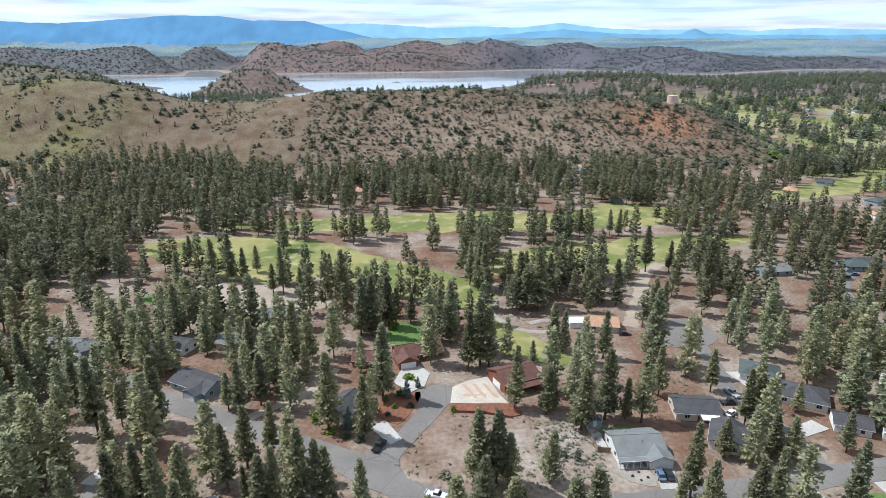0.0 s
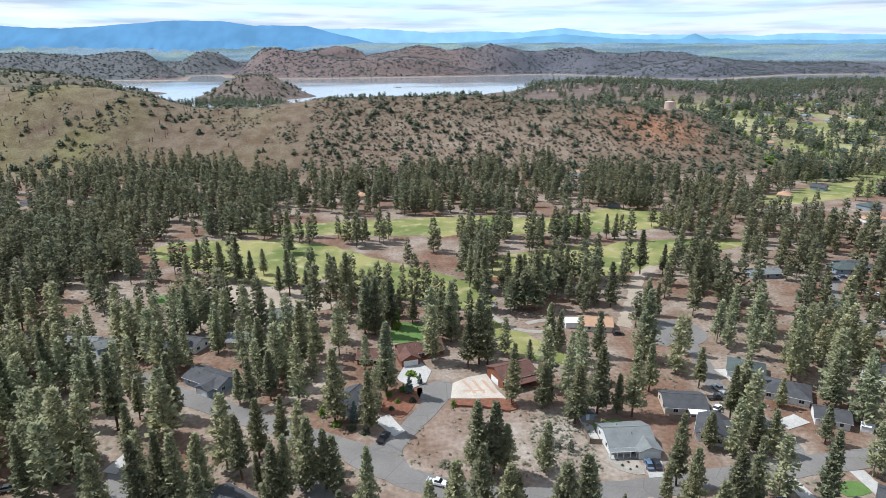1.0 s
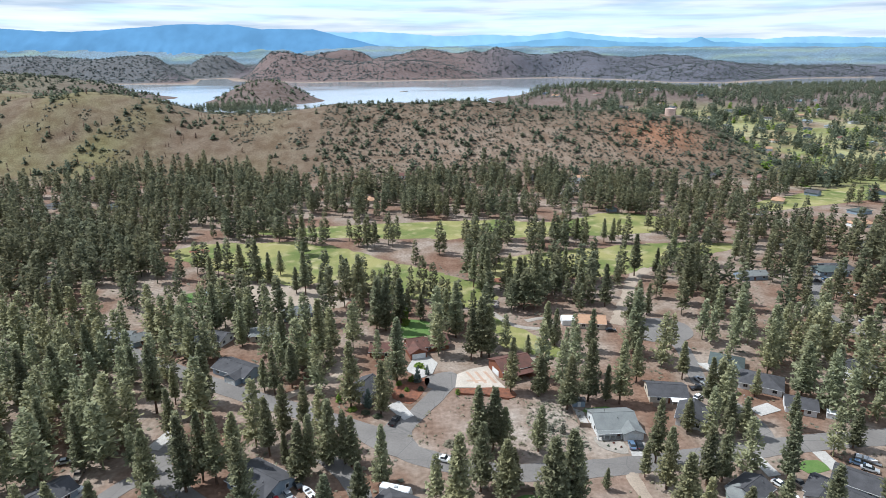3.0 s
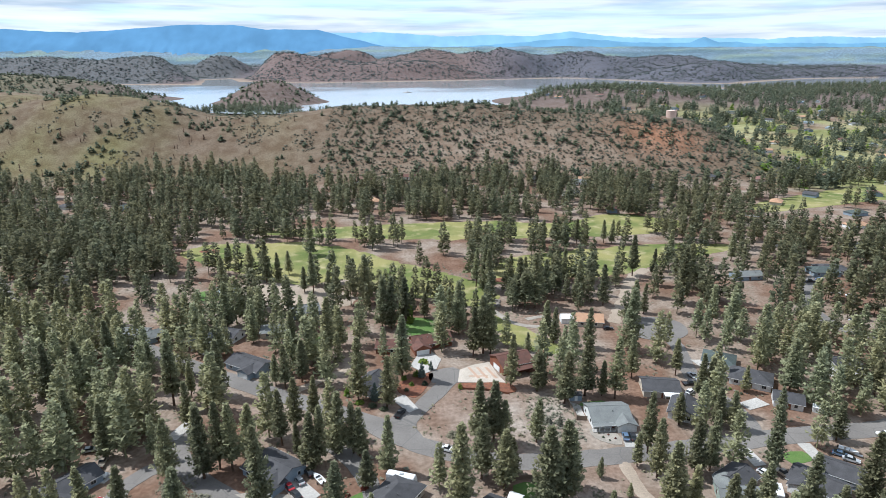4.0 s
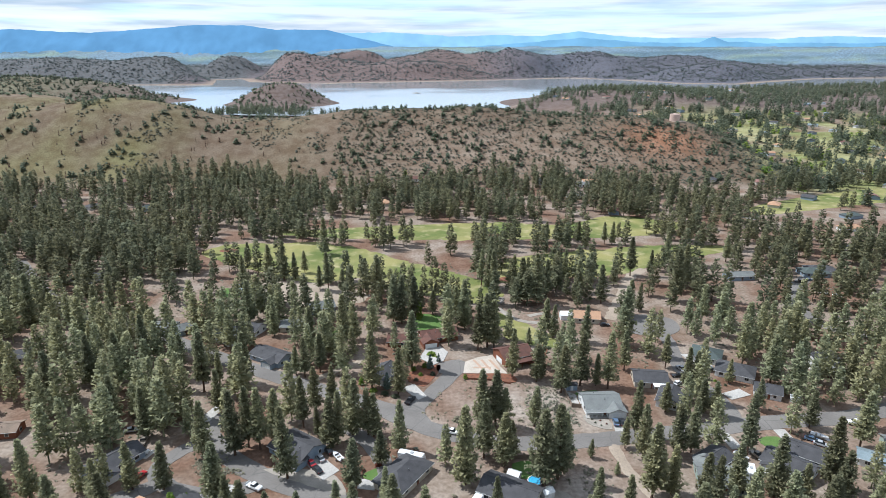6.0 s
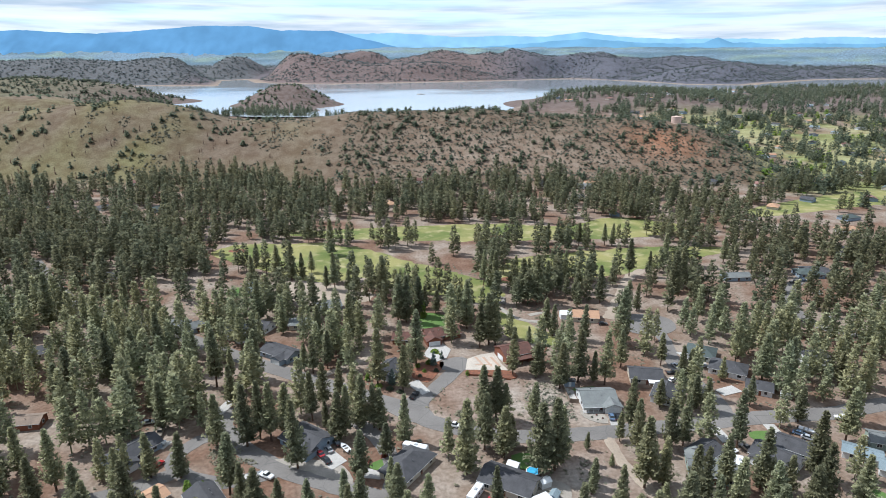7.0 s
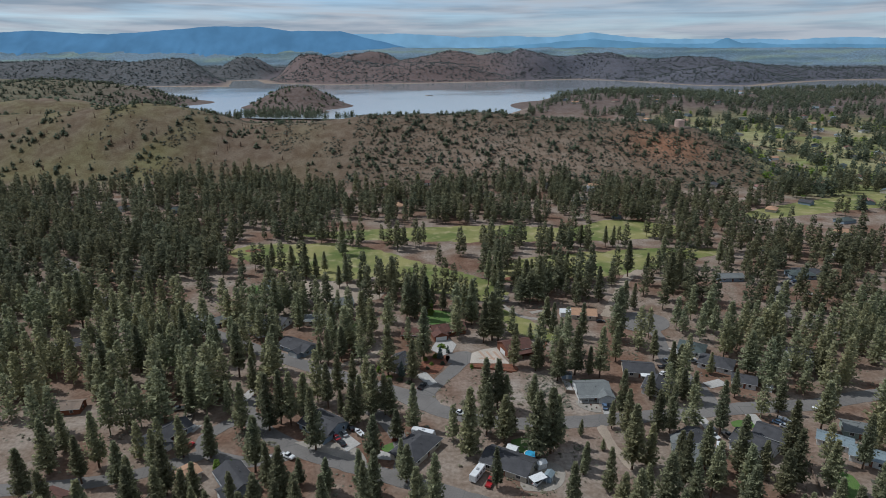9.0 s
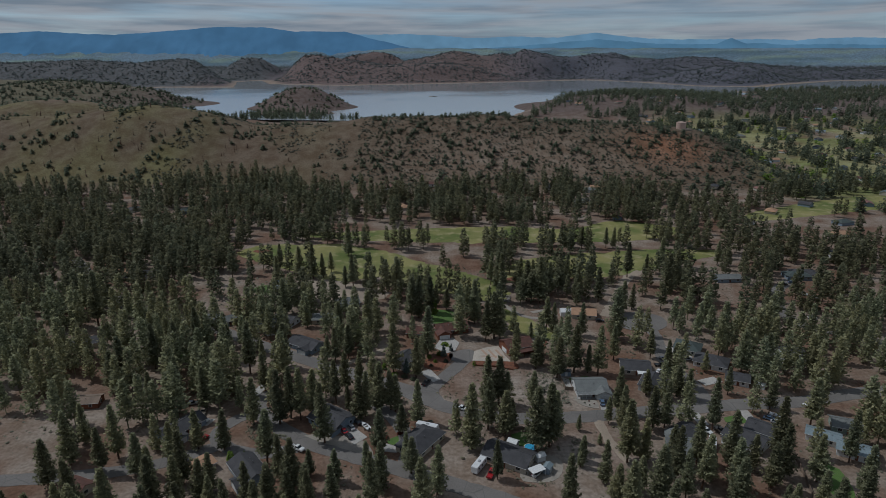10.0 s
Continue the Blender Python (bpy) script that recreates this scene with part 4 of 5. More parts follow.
# houses that show only as roofs between far pines, and the estate beyond the hill's end
r = np.random.default_rng(77)
far_spots = []
for k in range(900):
    x, y = r.uniform(-420, 420), r.uniform(290, 600)
    if abs(x) < 0.74 * y and all((x - a) ** 2 + (y - b) ** 2 > 42 ** 2 for a, b in far_spots) and not (abs(x - 15) < 190 and 300 < y < 470) and len(far_spots) < 34:
        far_spots.append((x, y))
for k in range(900):
    x, y = r.uniform(300, 900), r.uniform(560, 1150)
    if x < 0.76 * y + 30 and all((x - a) ** 2 + (y - b) ** 2 > 36 ** 2 for a, b in far_spots) and x > 380 - (y - 560) * 0.2 and len(far_spots) < 92:
        far_spots.append((x, y))
for k in range(900):
    x, y = r.uniform(150, 850), r.uniform(1250, 1650)
    if all((x - a) ** 2 + (y - b) ** 2 > 50 ** 2 for a, b in far_spots) and len(far_spots) < 118 and inside(LAKE, x, y) < -40:
        far_spots.append((x, y))
roofs = ["r_grey", "r_dark", "r_dark", "r_green", "r_brown", "r_pink", "r_blue", "r_orange"]
words = {"r_grey": "grey", "r_dark": "charcoal", "r_green": "green-grey", "r_brown": "brown", "r_pink": "faded red", "r_blue": "blue-grey", "r_orange": "tan"}
for x, y in far_spots:
    rf = roofs[int(r.integers(len(roofs)))]
    wl_ = ("white", "cream", "bluegrey", "white")[int(r.integers(4))]
    house(x, y, float(r.uniform(0, 180)), float(r.uniform(11, 17)), float(r.uniform(8, 11)), wl_, rf, "far single-storey house with a %s roof" % words[rf], rise=1.9,
          hipped=bool(r.random() < 0.35), windows=y < 420, detail=False, ground_z=float(land(x, y)) if y > 555 else 0.0, group="far houses")

# houses at the hill's foot
for x, y, t, rf in ((-72, 590, 10, "r_pink"), (-28, 597, -5, "r_brown"), (98, 592, 15, "r_dark"), (-372, 566, -20, "fence"), (135, 585, 0, "r_grey")):
    house(x, y, t, 15, 9, "white", rf, "house at the foot of the dry hill", rise=2.0, detail=False, ground_z=float(land(x, y)) - 0.2, group="far houses")


# ---- driveways, yards ----
for outline in ([(-42.5, 153.1), (-39.3, 157.9), (-31.4, 149.7), (-35.4, 145.0)], [(-98.3, 155.8), (-98.3, 160.2), (-90.4, 159.4), (-91.8, 155.0)],
                [(-24.8, 146.3), (-19.4, 144.1), (-20.0, 140.9), (-25.1, 141.6)], [(-66.5, 139.5), (-64.9, 144), (-60.0, 142.6), (-60.8, 138.5)],
                [(102.0, 194.3), (110.0, 197.8), (112.3, 193.3), (104.0, 190.0)], [(98.5, 226.1), (103.0, 225.9), (107.7, 216.2), (106.8, 212.6), (100.8, 216.4)],
                [(89.7, 168.5), (93.2, 169.2), (94.4, 161.1), (90.6, 160.5)], [(109.0, 171.2), (113.0, 171.5), (113.2, 162.0), (109.6, 161.4)],
                [(57.2, 176.6), (62.2, 176.9), (60.6, 170.2), (56.4, 169.9)], [(-97, 236), (-90, 240), (-86, 236), (-93, 232)], [(-134, 245), (-122, 245.5), (-128, 238), (-139, 236)],
                [(-10.5, 222.0), (-8.0, 231.0), (-3.4, 235.7), (1.4, 227.5), (-0.5, 219.5), (-4.5, 216.2)], [(-84, 176), (-80, 175), (-78, 184), (-81, 187)],
                [(-16, 198), (-11.5, 201), (-6.5, 192), (-9.5, 189.5)], [(-180, 203), (-168, 202), (-170, 199), (-181, 200)]):
    patch("driveway", outline, 0.17, M["concrete"], "pale concrete driveway", "driveway", soft=False, thick=0.25, clear=0.5)

court = patch("forecourt", [(7.3, 209.4), (8.3, 218.8), (13.4, 222.6), (20.0, 225.0), (22.2, 215), (24.8, 208.8)], 0.17, M["court"], "pale concrete forecourt with rust-coloured bands", "forecourt", soft=False, thick=0.25, clear=1.0)
for a, b in ((11.2, 14.6), (14.4, 17.6), (17.7, 21.0)):
    link_mesh("band", [(b, 212.2, 0.176), (b + 1.15, 212.2, 0.176), (a + 1.15, 220.6, 0.176), (a, 220.6, 0.176)], [(0, 1, 2, 3)], M["rust_band"], court)
link_mesh("band", [(11.5, 213.4, 0.180), (18.5, 213.4, 0.180), (18.5, 214.3, 0.180), (11.5, 214.3, 0.180)], [(0, 1, 2, 3)], M["rust_band"], court)
patch("mulch_bed", [(7.5, 208.4), (16.6, 208.6), (25.5, 208.4), (28, 204), (25, 201.8), (17, 204.4), (9, 205.2)], 0.35, M["mulch"], "bank of red bark mulch below a forecourt", "mulch bed", 0.4, thick=0.45)
patch("mulch_bed", [(33, 217), (40, 219), (44, 230), (41, 236), (37, 226)], 0.12, M["mulch"], "red bark mulch beside a barn", "mulch bed", 0.6)
patch("mulch_bed", [(-14, 203), (-8, 199), (-3, 208), (-2, 216), (-9, 214), (-14, 210)], 0.12, M["mulch"], "red mulch garden bed with shrubs", "mulch bed", 0.5)
patch("gravel_bed", [(47.8, 179.5), (52, 177.6), (56, 177), (55.8, 171.5), (51.8, 172.2), (48.4, 175)], 0.10, M["gravel"], "gravel front garden with low shrubs", "gravel bed", 0.3)
patch("gravel_bed", [(45.4, 185), (48.2, 184.6), (48, 193.5), (45, 196)], 0.10, M["concrete"], "pale paved side yard", "side yard", soft=False)
patch("gravel_bed", [(-40, 143), (-28, 138.8), (-32, 147), (-43, 151), (-56, 150), (-52, 147)], 0.10, M["gravel"], "pale gravel verge", "verge", 0.5)
patch("gravel_bed", [(22, 127), (34, 129), (36, 138), (28, 142), (23, 136)], 0.08, M["gravel"], "dusty gravel yard", "yard", 0.6)
patch("bare_lot", [(-98, 292), (-60, 276), (-40, 288), (-52, 304), (-85, 312), (-112, 310)], 0.05, M["path"], "bare pale earth below the fairway", "bare lot", 2.0)
for outline in ([(101.7, 166.1), (108.2, 167.3), (108.9, 163.2), (102.3, 161.8)], [(-24.4, 147), (-20.7, 150.6), (-16.5, 149.5), (-20.0, 145.2)], [(20.3, 153.2), (27, 153.8), (26.8, 147.4), (21, 146.5)],
                [(48.6, 195.4), (56.3, 196.6), (58.0, 193.4), (48.8, 192.6)], [(-52, 238), (-44, 240), (-42, 250), (-50, 252)], [(122, 138), (127, 136), (124, 122), (118, 124)],
                [(-14, 252), (-4, 250), (2, 262), (-12, 268)], [(-120, 292), (-106, 290), (-104, 299), (-118, 303)], [(-128, 206), (-121, 204), (-120, 212), (-127, 214)]):
    patch("lawn", outline, 0.09, M["lawn"], "small bright green lawn", "lawn", 0.4)


# ---- vehicles ----
def wheel(parent, x, y, r, w):
    bm = bmesh.new()
    bmesh.ops.create_cone(bm, cap_ends=True, segments=12, radius1=r, radius2=r, depth=w, matrix=pose(x, y, r, 90))
    wh = part("wheel", bm, M["rubber"], parent)
    bm = bmesh.new()
    bmesh.ops.create_cone(bm, cap_ends=True, segments=10, radius1=r * 0.6, radius2=r * 0.6, depth=w + 0.03, matrix=pose(x, y, r, 90))
    part("rim", bm, M["steel"], wh)


def profile(bm, points, half, pinch=0.0):
    """A side outline in x and z, drawn across to a width; upper points drawn in by pinch."""
    zs = [p[1] for p in points]
    lo, hi = min(zs), max(zs)
    sides = []
    for s in (-1, 1):
        sides.append([bm.verts.new((px, s * (half - pinch * (pz - lo) / (hi - lo)), pz)) for px, pz in points])
    bm.faces.new(sides[0])
    bm.faces.new(sides[1][::-1])
    n = len(points)
    for i in range(n):
        bm.faces.new((sides[0][i], sides[1][i], sides[1][(i + 1) % n], sides[0][(i + 1) % n]))


def vehicle(kind, paint):
    """A car, pickup or van at the origin, nose to +x."""
    name = {"car": "car", "pickup": "pickup_truck", "van": "van"}[kind]
    v = new(name)
    bm = bmesh.new()
    if kind == "car":
        profile(bm, [(-2.25, 0.3), (2.2, 0.3), (2.25, 0.65), (1.1, 0.92), (-1.7, 0.98), (-2.3, 0.8)], 0.9, 0.06)
        cab, roof_p = [(-1.75, 0.96), (1.05, 0.92), (0.35, 1.4), (-1.15, 1.45)], [(-1.1, 1.43), (0.3, 1.38), (0.25, 1.47), (-1.0, 1.5)]
    elif kind == "pickup":
        profile(bm, [(-2.75, 0.45), (2.65, 0.45), (2.7, 0.9), (2.5, 1.1), (1.2, 1.15), (-0.6, 1.15), (-0.6, 0.75), (-2.6, 0.75), (-2.6, 1.12), (-2.75, 1.12)], 0.96, 0.04)
        cab, roof_p = [(-0.6, 1.13), (1.25, 1.13), (0.7, 1.75), (-0.5, 1.78)], [(-0.48, 1.74), (0.66, 1.72), (0.6, 1.82), (-0.45, 1.84)]
    else:
        profile(bm, [(-2.6, 0.4), (2.4, 0.4), (2.5, 0.9), (1.7, 1.15), (-2.6, 1.15)], 0.98, 0.03)
        cab, roof_p = [(-2.6, 1.13), (1.7, 1.13), (1.1, 1.85), (-2.5, 1.9)], [(-2.5, 1.86), (1.06, 1.8), (1.0, 1.95), (-2.4, 2.0)]
    bmesh.ops.bevel(bm, geom=bm.edges[:], offset=0.05, segments=2, affect="EDGES")
    part("body", bm, M[paint], v)
    bm = bmesh.new()
    profile(bm, cab, 0.83, 0.16)
    part("window_band", bm, M["glass"], v)
    bm = bmesh.new()
    profile(bm, roof_p, 0.70, 0.06)
    bmesh.ops.bevel(bm, geom=bm.edges[:], offset=0.03, segments=1, affect="EDGES")
    part("roof", bm, M[paint], v)
    ends = (-1.45, 1.4) if kind == "car" else (-1.75, 1.75)
    for a in ends:
        for s in (-1, 1):
            wheel(v, a, s * 0.84, 0.34 if kind == "car" else 0.4, 0.24)
    nose = 2.2 if kind == "car" else 2.62 if kind == "pickup" else 2.42
    for s in (-1, 1):
        box_part("headlight", (nose - 0.06, nose + 0.06, s * 0.62 - 0.16, s * 0.62 + 0.16, 0.62 if kind == "car" else 0.8, 0.76 if kind == "car" else 0.98), M["trim"], v)
        box_part("tail_light", (-nose - 0.16, -nose - 0.03, s * 0.7 - 0.1, s * 0.7 + 0.1, 0.66, 0.9), M["p_red"], v)
    return tagged(v, "%s %s parked beside houses" % (paint[2:], {"car": "car", "pickup": "pickup truck", "van": "van"}[kind]), name.split("_")[0], "parked vehicles")


FLEET = {}
Z_DRIVE = 0.17
for kind, paint, x, y, turn in (("pickup", "p_white", 2.4, 168.8, -22), ("car", "p_blue", 57.8, 174.6, 85), ("car", "p_black", 60.0, 174.6, 85), ("car", "p_red", -40.6, 152.6, 130), ("car", "p_black", -38.0, 149.4, 130),
                                ("car", "p_silver", -38.2, 155.0, 125), ("car", "p_black", -36.4, 158.6, 130), ("van", "p_white", -94.6, 157.4, 5), ("pickup", "p_tan", -96.5, 163.4, 100), ("car", "p_silver", -103.5, 169.5, 20),
                                ("car", "p_red", -89.6, 146.4, 70), ("pickup", "p_white", -54.5, 141.6, -28), ("pickup", "p_black", 90.5, 206.9, 0), ("car", "p_white", 88.2, 201.0, 40), ("pickup", "p_silver", 93.8, 211.8, 110),
                                ("pickup", "p_white", 138.5, 174.6, 175), ("car", "p_blue", 118.4, 165.2, -35), ("car", "p_silver", 119.8, 162.6, -35), ("car", "p_black", -91.6, 237.2, 40), ("van", "p_silver", -88.4, 238.8, 40),
                                ("car", "p_white", -176.2, 201.2, -5), ("car", "p_silver", 186.0, 261.3, -15), ("pickup", "p_black", 196.5, 313.0, -10), ("car", "p_blue", 203.5, 316.0, 5), ("van", "p_white", 199.6, 296.0, -30),
                                ("car", "p_white", 204.2, 291.5, -30), ("pickup", "p_red", 12.0, 130.0, 70), ("car", "p_white", 27.0, 130.6, 50), ("pickup", "p_black", -12.4, 188.2, 65), ("car", "p_black", -73.5, 136.2, 70),
                                ("car", "p_white", 91.6, 156.6, -60), ("pickup", "p_tan", 96.5, 156.8, -70), ("car", "p_black", 74.0, 254.6, 0), ("car", "p_silver", 104.5, 212.8, 10)):
    z = 0.17 if (kind, paint) != ("pickup", "p_white") else 0.15
    m = pose(x, y, z, 0, 0, turn)
    if (kind, paint) in FLEET:
        copy_thing(FLEET[kind, paint], m)
    else:
        FLEET[kind, paint] = vehicle(kind, paint)
        FLEET[kind, paint].matrix_basis = m


def travel_trailer(x, y, turn, l, label):
    t = new("travel_trailer")
    t.matrix_world = pose(x, y, 0.1, 0, 0, turn)
    bm = bmesh.new()
    profile(bm, [(-l / 2, 0.5), (l / 2 - 0.4, 0.5), (l / 2, 1.2), (l / 2 - 0.5, 2.9), (-l / 2, 2.9)], 1.2, 0.03)
    bmesh.ops.bevel(bm, geom=bm.edges[:], offset=0.1, segments=2, affect="EDGES")
    part("body", bm, M["p_white"], t)
    for k in range(3):
        box_part("window", (-l / 2 + 1 + k * l / 3.4, -l / 2 + 1.9 + k * l / 3.4, -1.23, -1.17, 1.6, 2.2), M["glass"], t)
    box_part("stripe", (-l / 2 + 0.2, l / 2 - 0.6, -1.225, -1.19, 1.0, 1.2), M["p_silver"], t)
    box_part("roof_unit", (-0.5, 0.5, -0.4, 0.4, 2.85, 3.15), M["p_silver"], t, "", 0.06)
    for s in (-1, 1):
        for a in (-0.5, 0.45):
            wheel(t, a, s * 1.05, 0.36, 0.24)
    box_part("hitch", (l / 2 - 0.1, l / 2 + 1.1, -0.06, 0.06, 0.45, 0.57), M["steel"], t)
    box_part("jack", (l / 2 + 0.95, l / 2 + 1.07, -0.05, 0.05, 0.0, 0.5), M["steel"], t)
    return tagged(t, label, "trailer")


travel_trailer(-10, 154.3, -18, 8.5, "long white travel trailer beside a dark-roofed house")
travel_trailer(8.2, 133.2, 62, 7.5, "white travel trailer in a gravel yard")
travel_trailer(90, 147.5, 70, 6, "white travel trailer between houses")


def boat(x, y, turn):
    b = new("boat_on_trailer")
    b.matrix_world = pose(x, y, 0.05, 0, 0, turn)
    v, f, n = [], [], 9
    for i in range(n):
        u = i / (n - 1)
        half = 1.0 * (1 - max(0, (u - 0.45) / 0.55) ** 2) + 0.02
        px = -2.6 + 5.2 * u
        v += [(px, -half, 1.25 + 0.2 * u), (px, -half * 0.6, 0.62 + 0.3 * u * u), (px, 0, 0.5 + 0.4 * u * u), (px, half * 0.6, 0.62 + 0.3 * u * u), (px, half, 1.25 + 0.2 * u), (px, half * 0.8, 1.05 + 0.2 * u), (px, -half * 0.8, 1.05 + 0.2 * u)]
    for i in range(n - 1):
        f += [(7 * i + k, 7 * i + (k + 1) % 7, 7 * i + 7 + (k + 1) % 7, 7 * i + 7 + k) for k in range(7)]
    f += [tuple(range(7)), tuple(range(7 * n - 1, 7 * n - 8, -1))]
    link_mesh("hull", v, f, M["p_white"], b)
    box_part("windscreen", (0.2, 0.3, -0.7, 0.7, 1.15, 1.65), M["glass"], b)
    box_part("seat", (-1.2, -0.7, -0.6, 0.6, 1.1, 1.4), M["p_tan"], b, "", 0.05)
    box_part("outboard_motor", (-3.0, -2.6, -0.2, 0.2, 0.8, 1.6), M["p_black"], b, "", 0.06)
    box_part("trailer_frame", (-2.2, 3.6, -0.5, 0.5, 0.42, 0.52), M["steel"], b)
    for s in (-1, 1):
        wheel(b, -0.9, s * 0.95, 0.32, 0.2)
    return tagged(b, "white motorboat on a trailer beside a driveway", "boat")


boat(-33.0, 155.4, 130)
boat(121.5, 166.5, -40)


# ---- small buildings and yard things ----
def shed(x, y, turn, l, w, h, wall, roof, label):
    s = new("garden_shed")
    s.matrix_world = pose(x, y, 0.05, 0, 0, turn)
    bm = bmesh.new()
    walls(bm, l, w, h, w * 0.25, True)
    part("wall", bm, M[wall], s)
    bm = bmesh.new()
    gable(bm, l, w, h, w * 0.25, 0.2, 0.08)
    part("roof", bm, M[roof], s)
    box_part("door", (-0.5, 0.5, -w / 2 - 0.04, -w / 2 + 0.02, 0.05, h - 0.25), M["trim"], s)
    KEEP_CLEAR.append(([(x - l / 2, y - w / 2), (x + l / 2, y - w / 2), (x + l / 2, y + w / 2), (x - l / 2, y + w / 2)], 1.0, True))
    return tagged(s, label, "shed")


shed(47.2, 197.6, 2, 4.0, 2.6, 2.2, "bluegrey", "r_dark", "small dark garden shed behind a house")
shed(28.8, 138.6, 25, 3.2, 2.6, 2.0, "white", "trim", "small white shed in a gravel yard")
shed(30.6, 132.4, 60, 3.2, 2.4, 2.2, "bluegrey", "r_blue", "small grey metal shed")
shed(20.4, 146.2, -30, 3.4, 2.6, 2.0, "white", "trim", "white garden shed behind a house")
shed(126, 189, -30, 3.0, 2.4, 1.9, "white", "trim", "small white shed beneath pines")
shed(58, 263.5, 0, 6, 5, 2.4, "white", "trim", "white-roofed annex beside a tan house")


def patio_cover(x, y, turn):
    p = new("patio_cover")
    p.matrix_world = pose(x, y, 0.05, 0, 0, turn)
    box_part("roof", (-2.6, 2.6, -1.6, 1.6, 2.35, 2.5), M["trim"], p, "", 0.02)
    for k in range(9):
        box_part("rib", (-2.5 + k * 0.62, -2.43 + k * 0.62, -1.6, 1.6, 2.49, 2.54), M["trim"], p)
    for a in (-2.4, 2.4):
        for b in (-1.45, 1.45):
            box_part("post", (a - 0.06, a + 0.06, b - 0.06, b + 0.06, -0.1, 2.36), M["trim"], p)
    return tagged(p, "white flat patio cover on posts", "patio cover")


patio_cover(80, 196.2, -8)
patio_cover(26.8, 130.4, 30)


def pool(x, y, r):
    p = new("above_ground_pool")
    p.matrix_world = pose(x, y, 0.0)
    bm = bmesh.new()
    bmesh.ops.create_cone(bm, segments=24, radius1=r, radius2=r, depth=1.15, matrix=pose(0, 0, 0.6))
    ring = part("wall", bm, M["p_blue"], p)
    water_m = surface("pool_water", (0.05, 0.35, 0.6), (0.06, 0.4, 0.65), 0.5, 2, 0.1, 0.05, 0.02, 0.0, 0.5)
    bm = bmesh.new()
    bmesh.ops.create_circle(bm, cap_ends=True, segments=24, radius=r - 0.05, matrix=pose(0, 0, 1.05))
    part("water", bm, water_m, p)
    bm = bmesh.new()
    for k in range(24):
        a, b = 2 * math.pi * k / 24, 2 * math.pi * (k + 1) / 24
        q = [bm.verts.new((rr * math.cos(t), rr * math.sin(t), 1.18)) for rr, t in ((r - 0.08, a), (r + 0.12, a), (r + 0.12, b), (r - 0.08, b))]
        bm.faces.new(q)
    part("rim", bm, M["trim"], p)
    return tagged(p, "round blue above-ground pool behind a house", "pool")


pool(26.2, 144.0, 2.1)


def fence_line(points, h, label, material="fence", solid=True):
    fn = new("fence")
    fn.location = (*points[0], 0)
    o = Vector(points[0])
    for a, b in zip(points, points[1:]):
        a, b = Vector(a) - o, Vector(b) - o
        d = b - a
        n = max(1, int(d.length / 2.4))
        ang = math.degrees(math.atan2(d.y, d.x))
        for k in range(n + 1):
            q = a + d * k / n
            box_part("post", (-0.06, 0.06, -0.06, 0.06, -0.1, h + 0.1), M[material], fn).matrix_basis = pose(q.x, q.y, 0)
        for k in range(n):
            q = a + d * (k + 0.5) / n
            box_part("panel", (-d.length / n / 2 + 0.07, d.length / n / 2 - 0.07, -0.02, 0.02, 0.08, h), M[material], fn).matrix_basis = pose(q.x, q.y, 0, 0, 0, ang)
    return tagged(fn, label, "fence")


fence_line([(43.6, 201), (45.0, 184.8), (48.2, 184.4)], 1.7, "brown wooden privacy fence beside a house")
fence_line([(71.5, 196.2), (80, 194.2), (87.5, 195.6)], 1.6, "brown wooden fence below a patio")
fence_line([(110, 118), (115, 138), (117.5, 150)], 1.5, "weathered wooden yard fence")
fence_line([(20.5, 155.2), (33, 156.2), (34, 146)], 1.5, "weathered wooden fence round a lawn")
fence_line([(8.5, 204.6), (17, 203.6), (25, 200.9)], 0.8, "low rust-brown board edging below a mulch bank", "mulch")


# ---- water tank on the hill ----
tank = new("water_tank")
tank_z = float(land(273, 733)) - 0.5
tank.location = (273, 733, tank_z)
bm = bmesh.new()
bmesh.ops.create_cone(bm, segments=36, radius1=5.6, radius2=5.6, depth=9.0, matrix=pose(0, 0, 4.3))
part("shell", bm, M["tank"], tank)
bm = bmesh.new()
bmesh.ops.create_cone(bm, cap_ends=True, segments=36, radius1=5.75, radius2=0.8, depth=0.9, matrix=pose(0, 0, 9.2))
part("roof", bm, M["tank"], tank)
bm = bmesh.new()
for k in (2.3, 4.6, 6.9):
    bmesh.ops.create_cone(bm, segments=36, radius1=5.66, radius2=5.66, depth=0.16, matrix=pose(0, 0, k))
part("seam", bm, M["tank"], tank)
bm = bmesh.new()
bmesh.ops.create_cone(bm, cap_ends=True, segments=12, radius1=0.8, radius2=0.8, depth=1.6, matrix=pose(6.1, 0, 9.3))
block(bm, 5.6, 6.3, -0.4, 0.4, 0, 8.6)
part("ladder_tower", bm, M["tank"], tank)
tagged(tank, "pinkish cylindrical water tank on a hilltop", "water tank")
patch("gravel_bed", [(263, 727), (275, 724), (286, 729), (282, 738), (266, 739)], tank_z + 0.75, M["path"], "levelled earth round a water tank", "pad", soft=True, thick=2.5, clear=2.0)

# ---- forest ----
def clear_of(x, y):
    """Where trees may grow: arrays in, mask out."""
    ok = np.ones(np.shape(x), bool)
    for points, margin, closed in KEEP_CLEAR:
        if closed:
            ok &= inside(points, x, y) < -margin
        else:
            for (ax, ay), (bx, by) in zip(points, points[1:]):
                t = np.clip(((x - ax) * (bx - ax) + (y - ay) * (by - ay)) / ((bx - ax) ** 2 + (by - ay) ** 2), 0, 1)
                ok &= np.hypot(x - ax - t * (bx - ax), y - ay - t * (by - ay)) > margin
    return ok


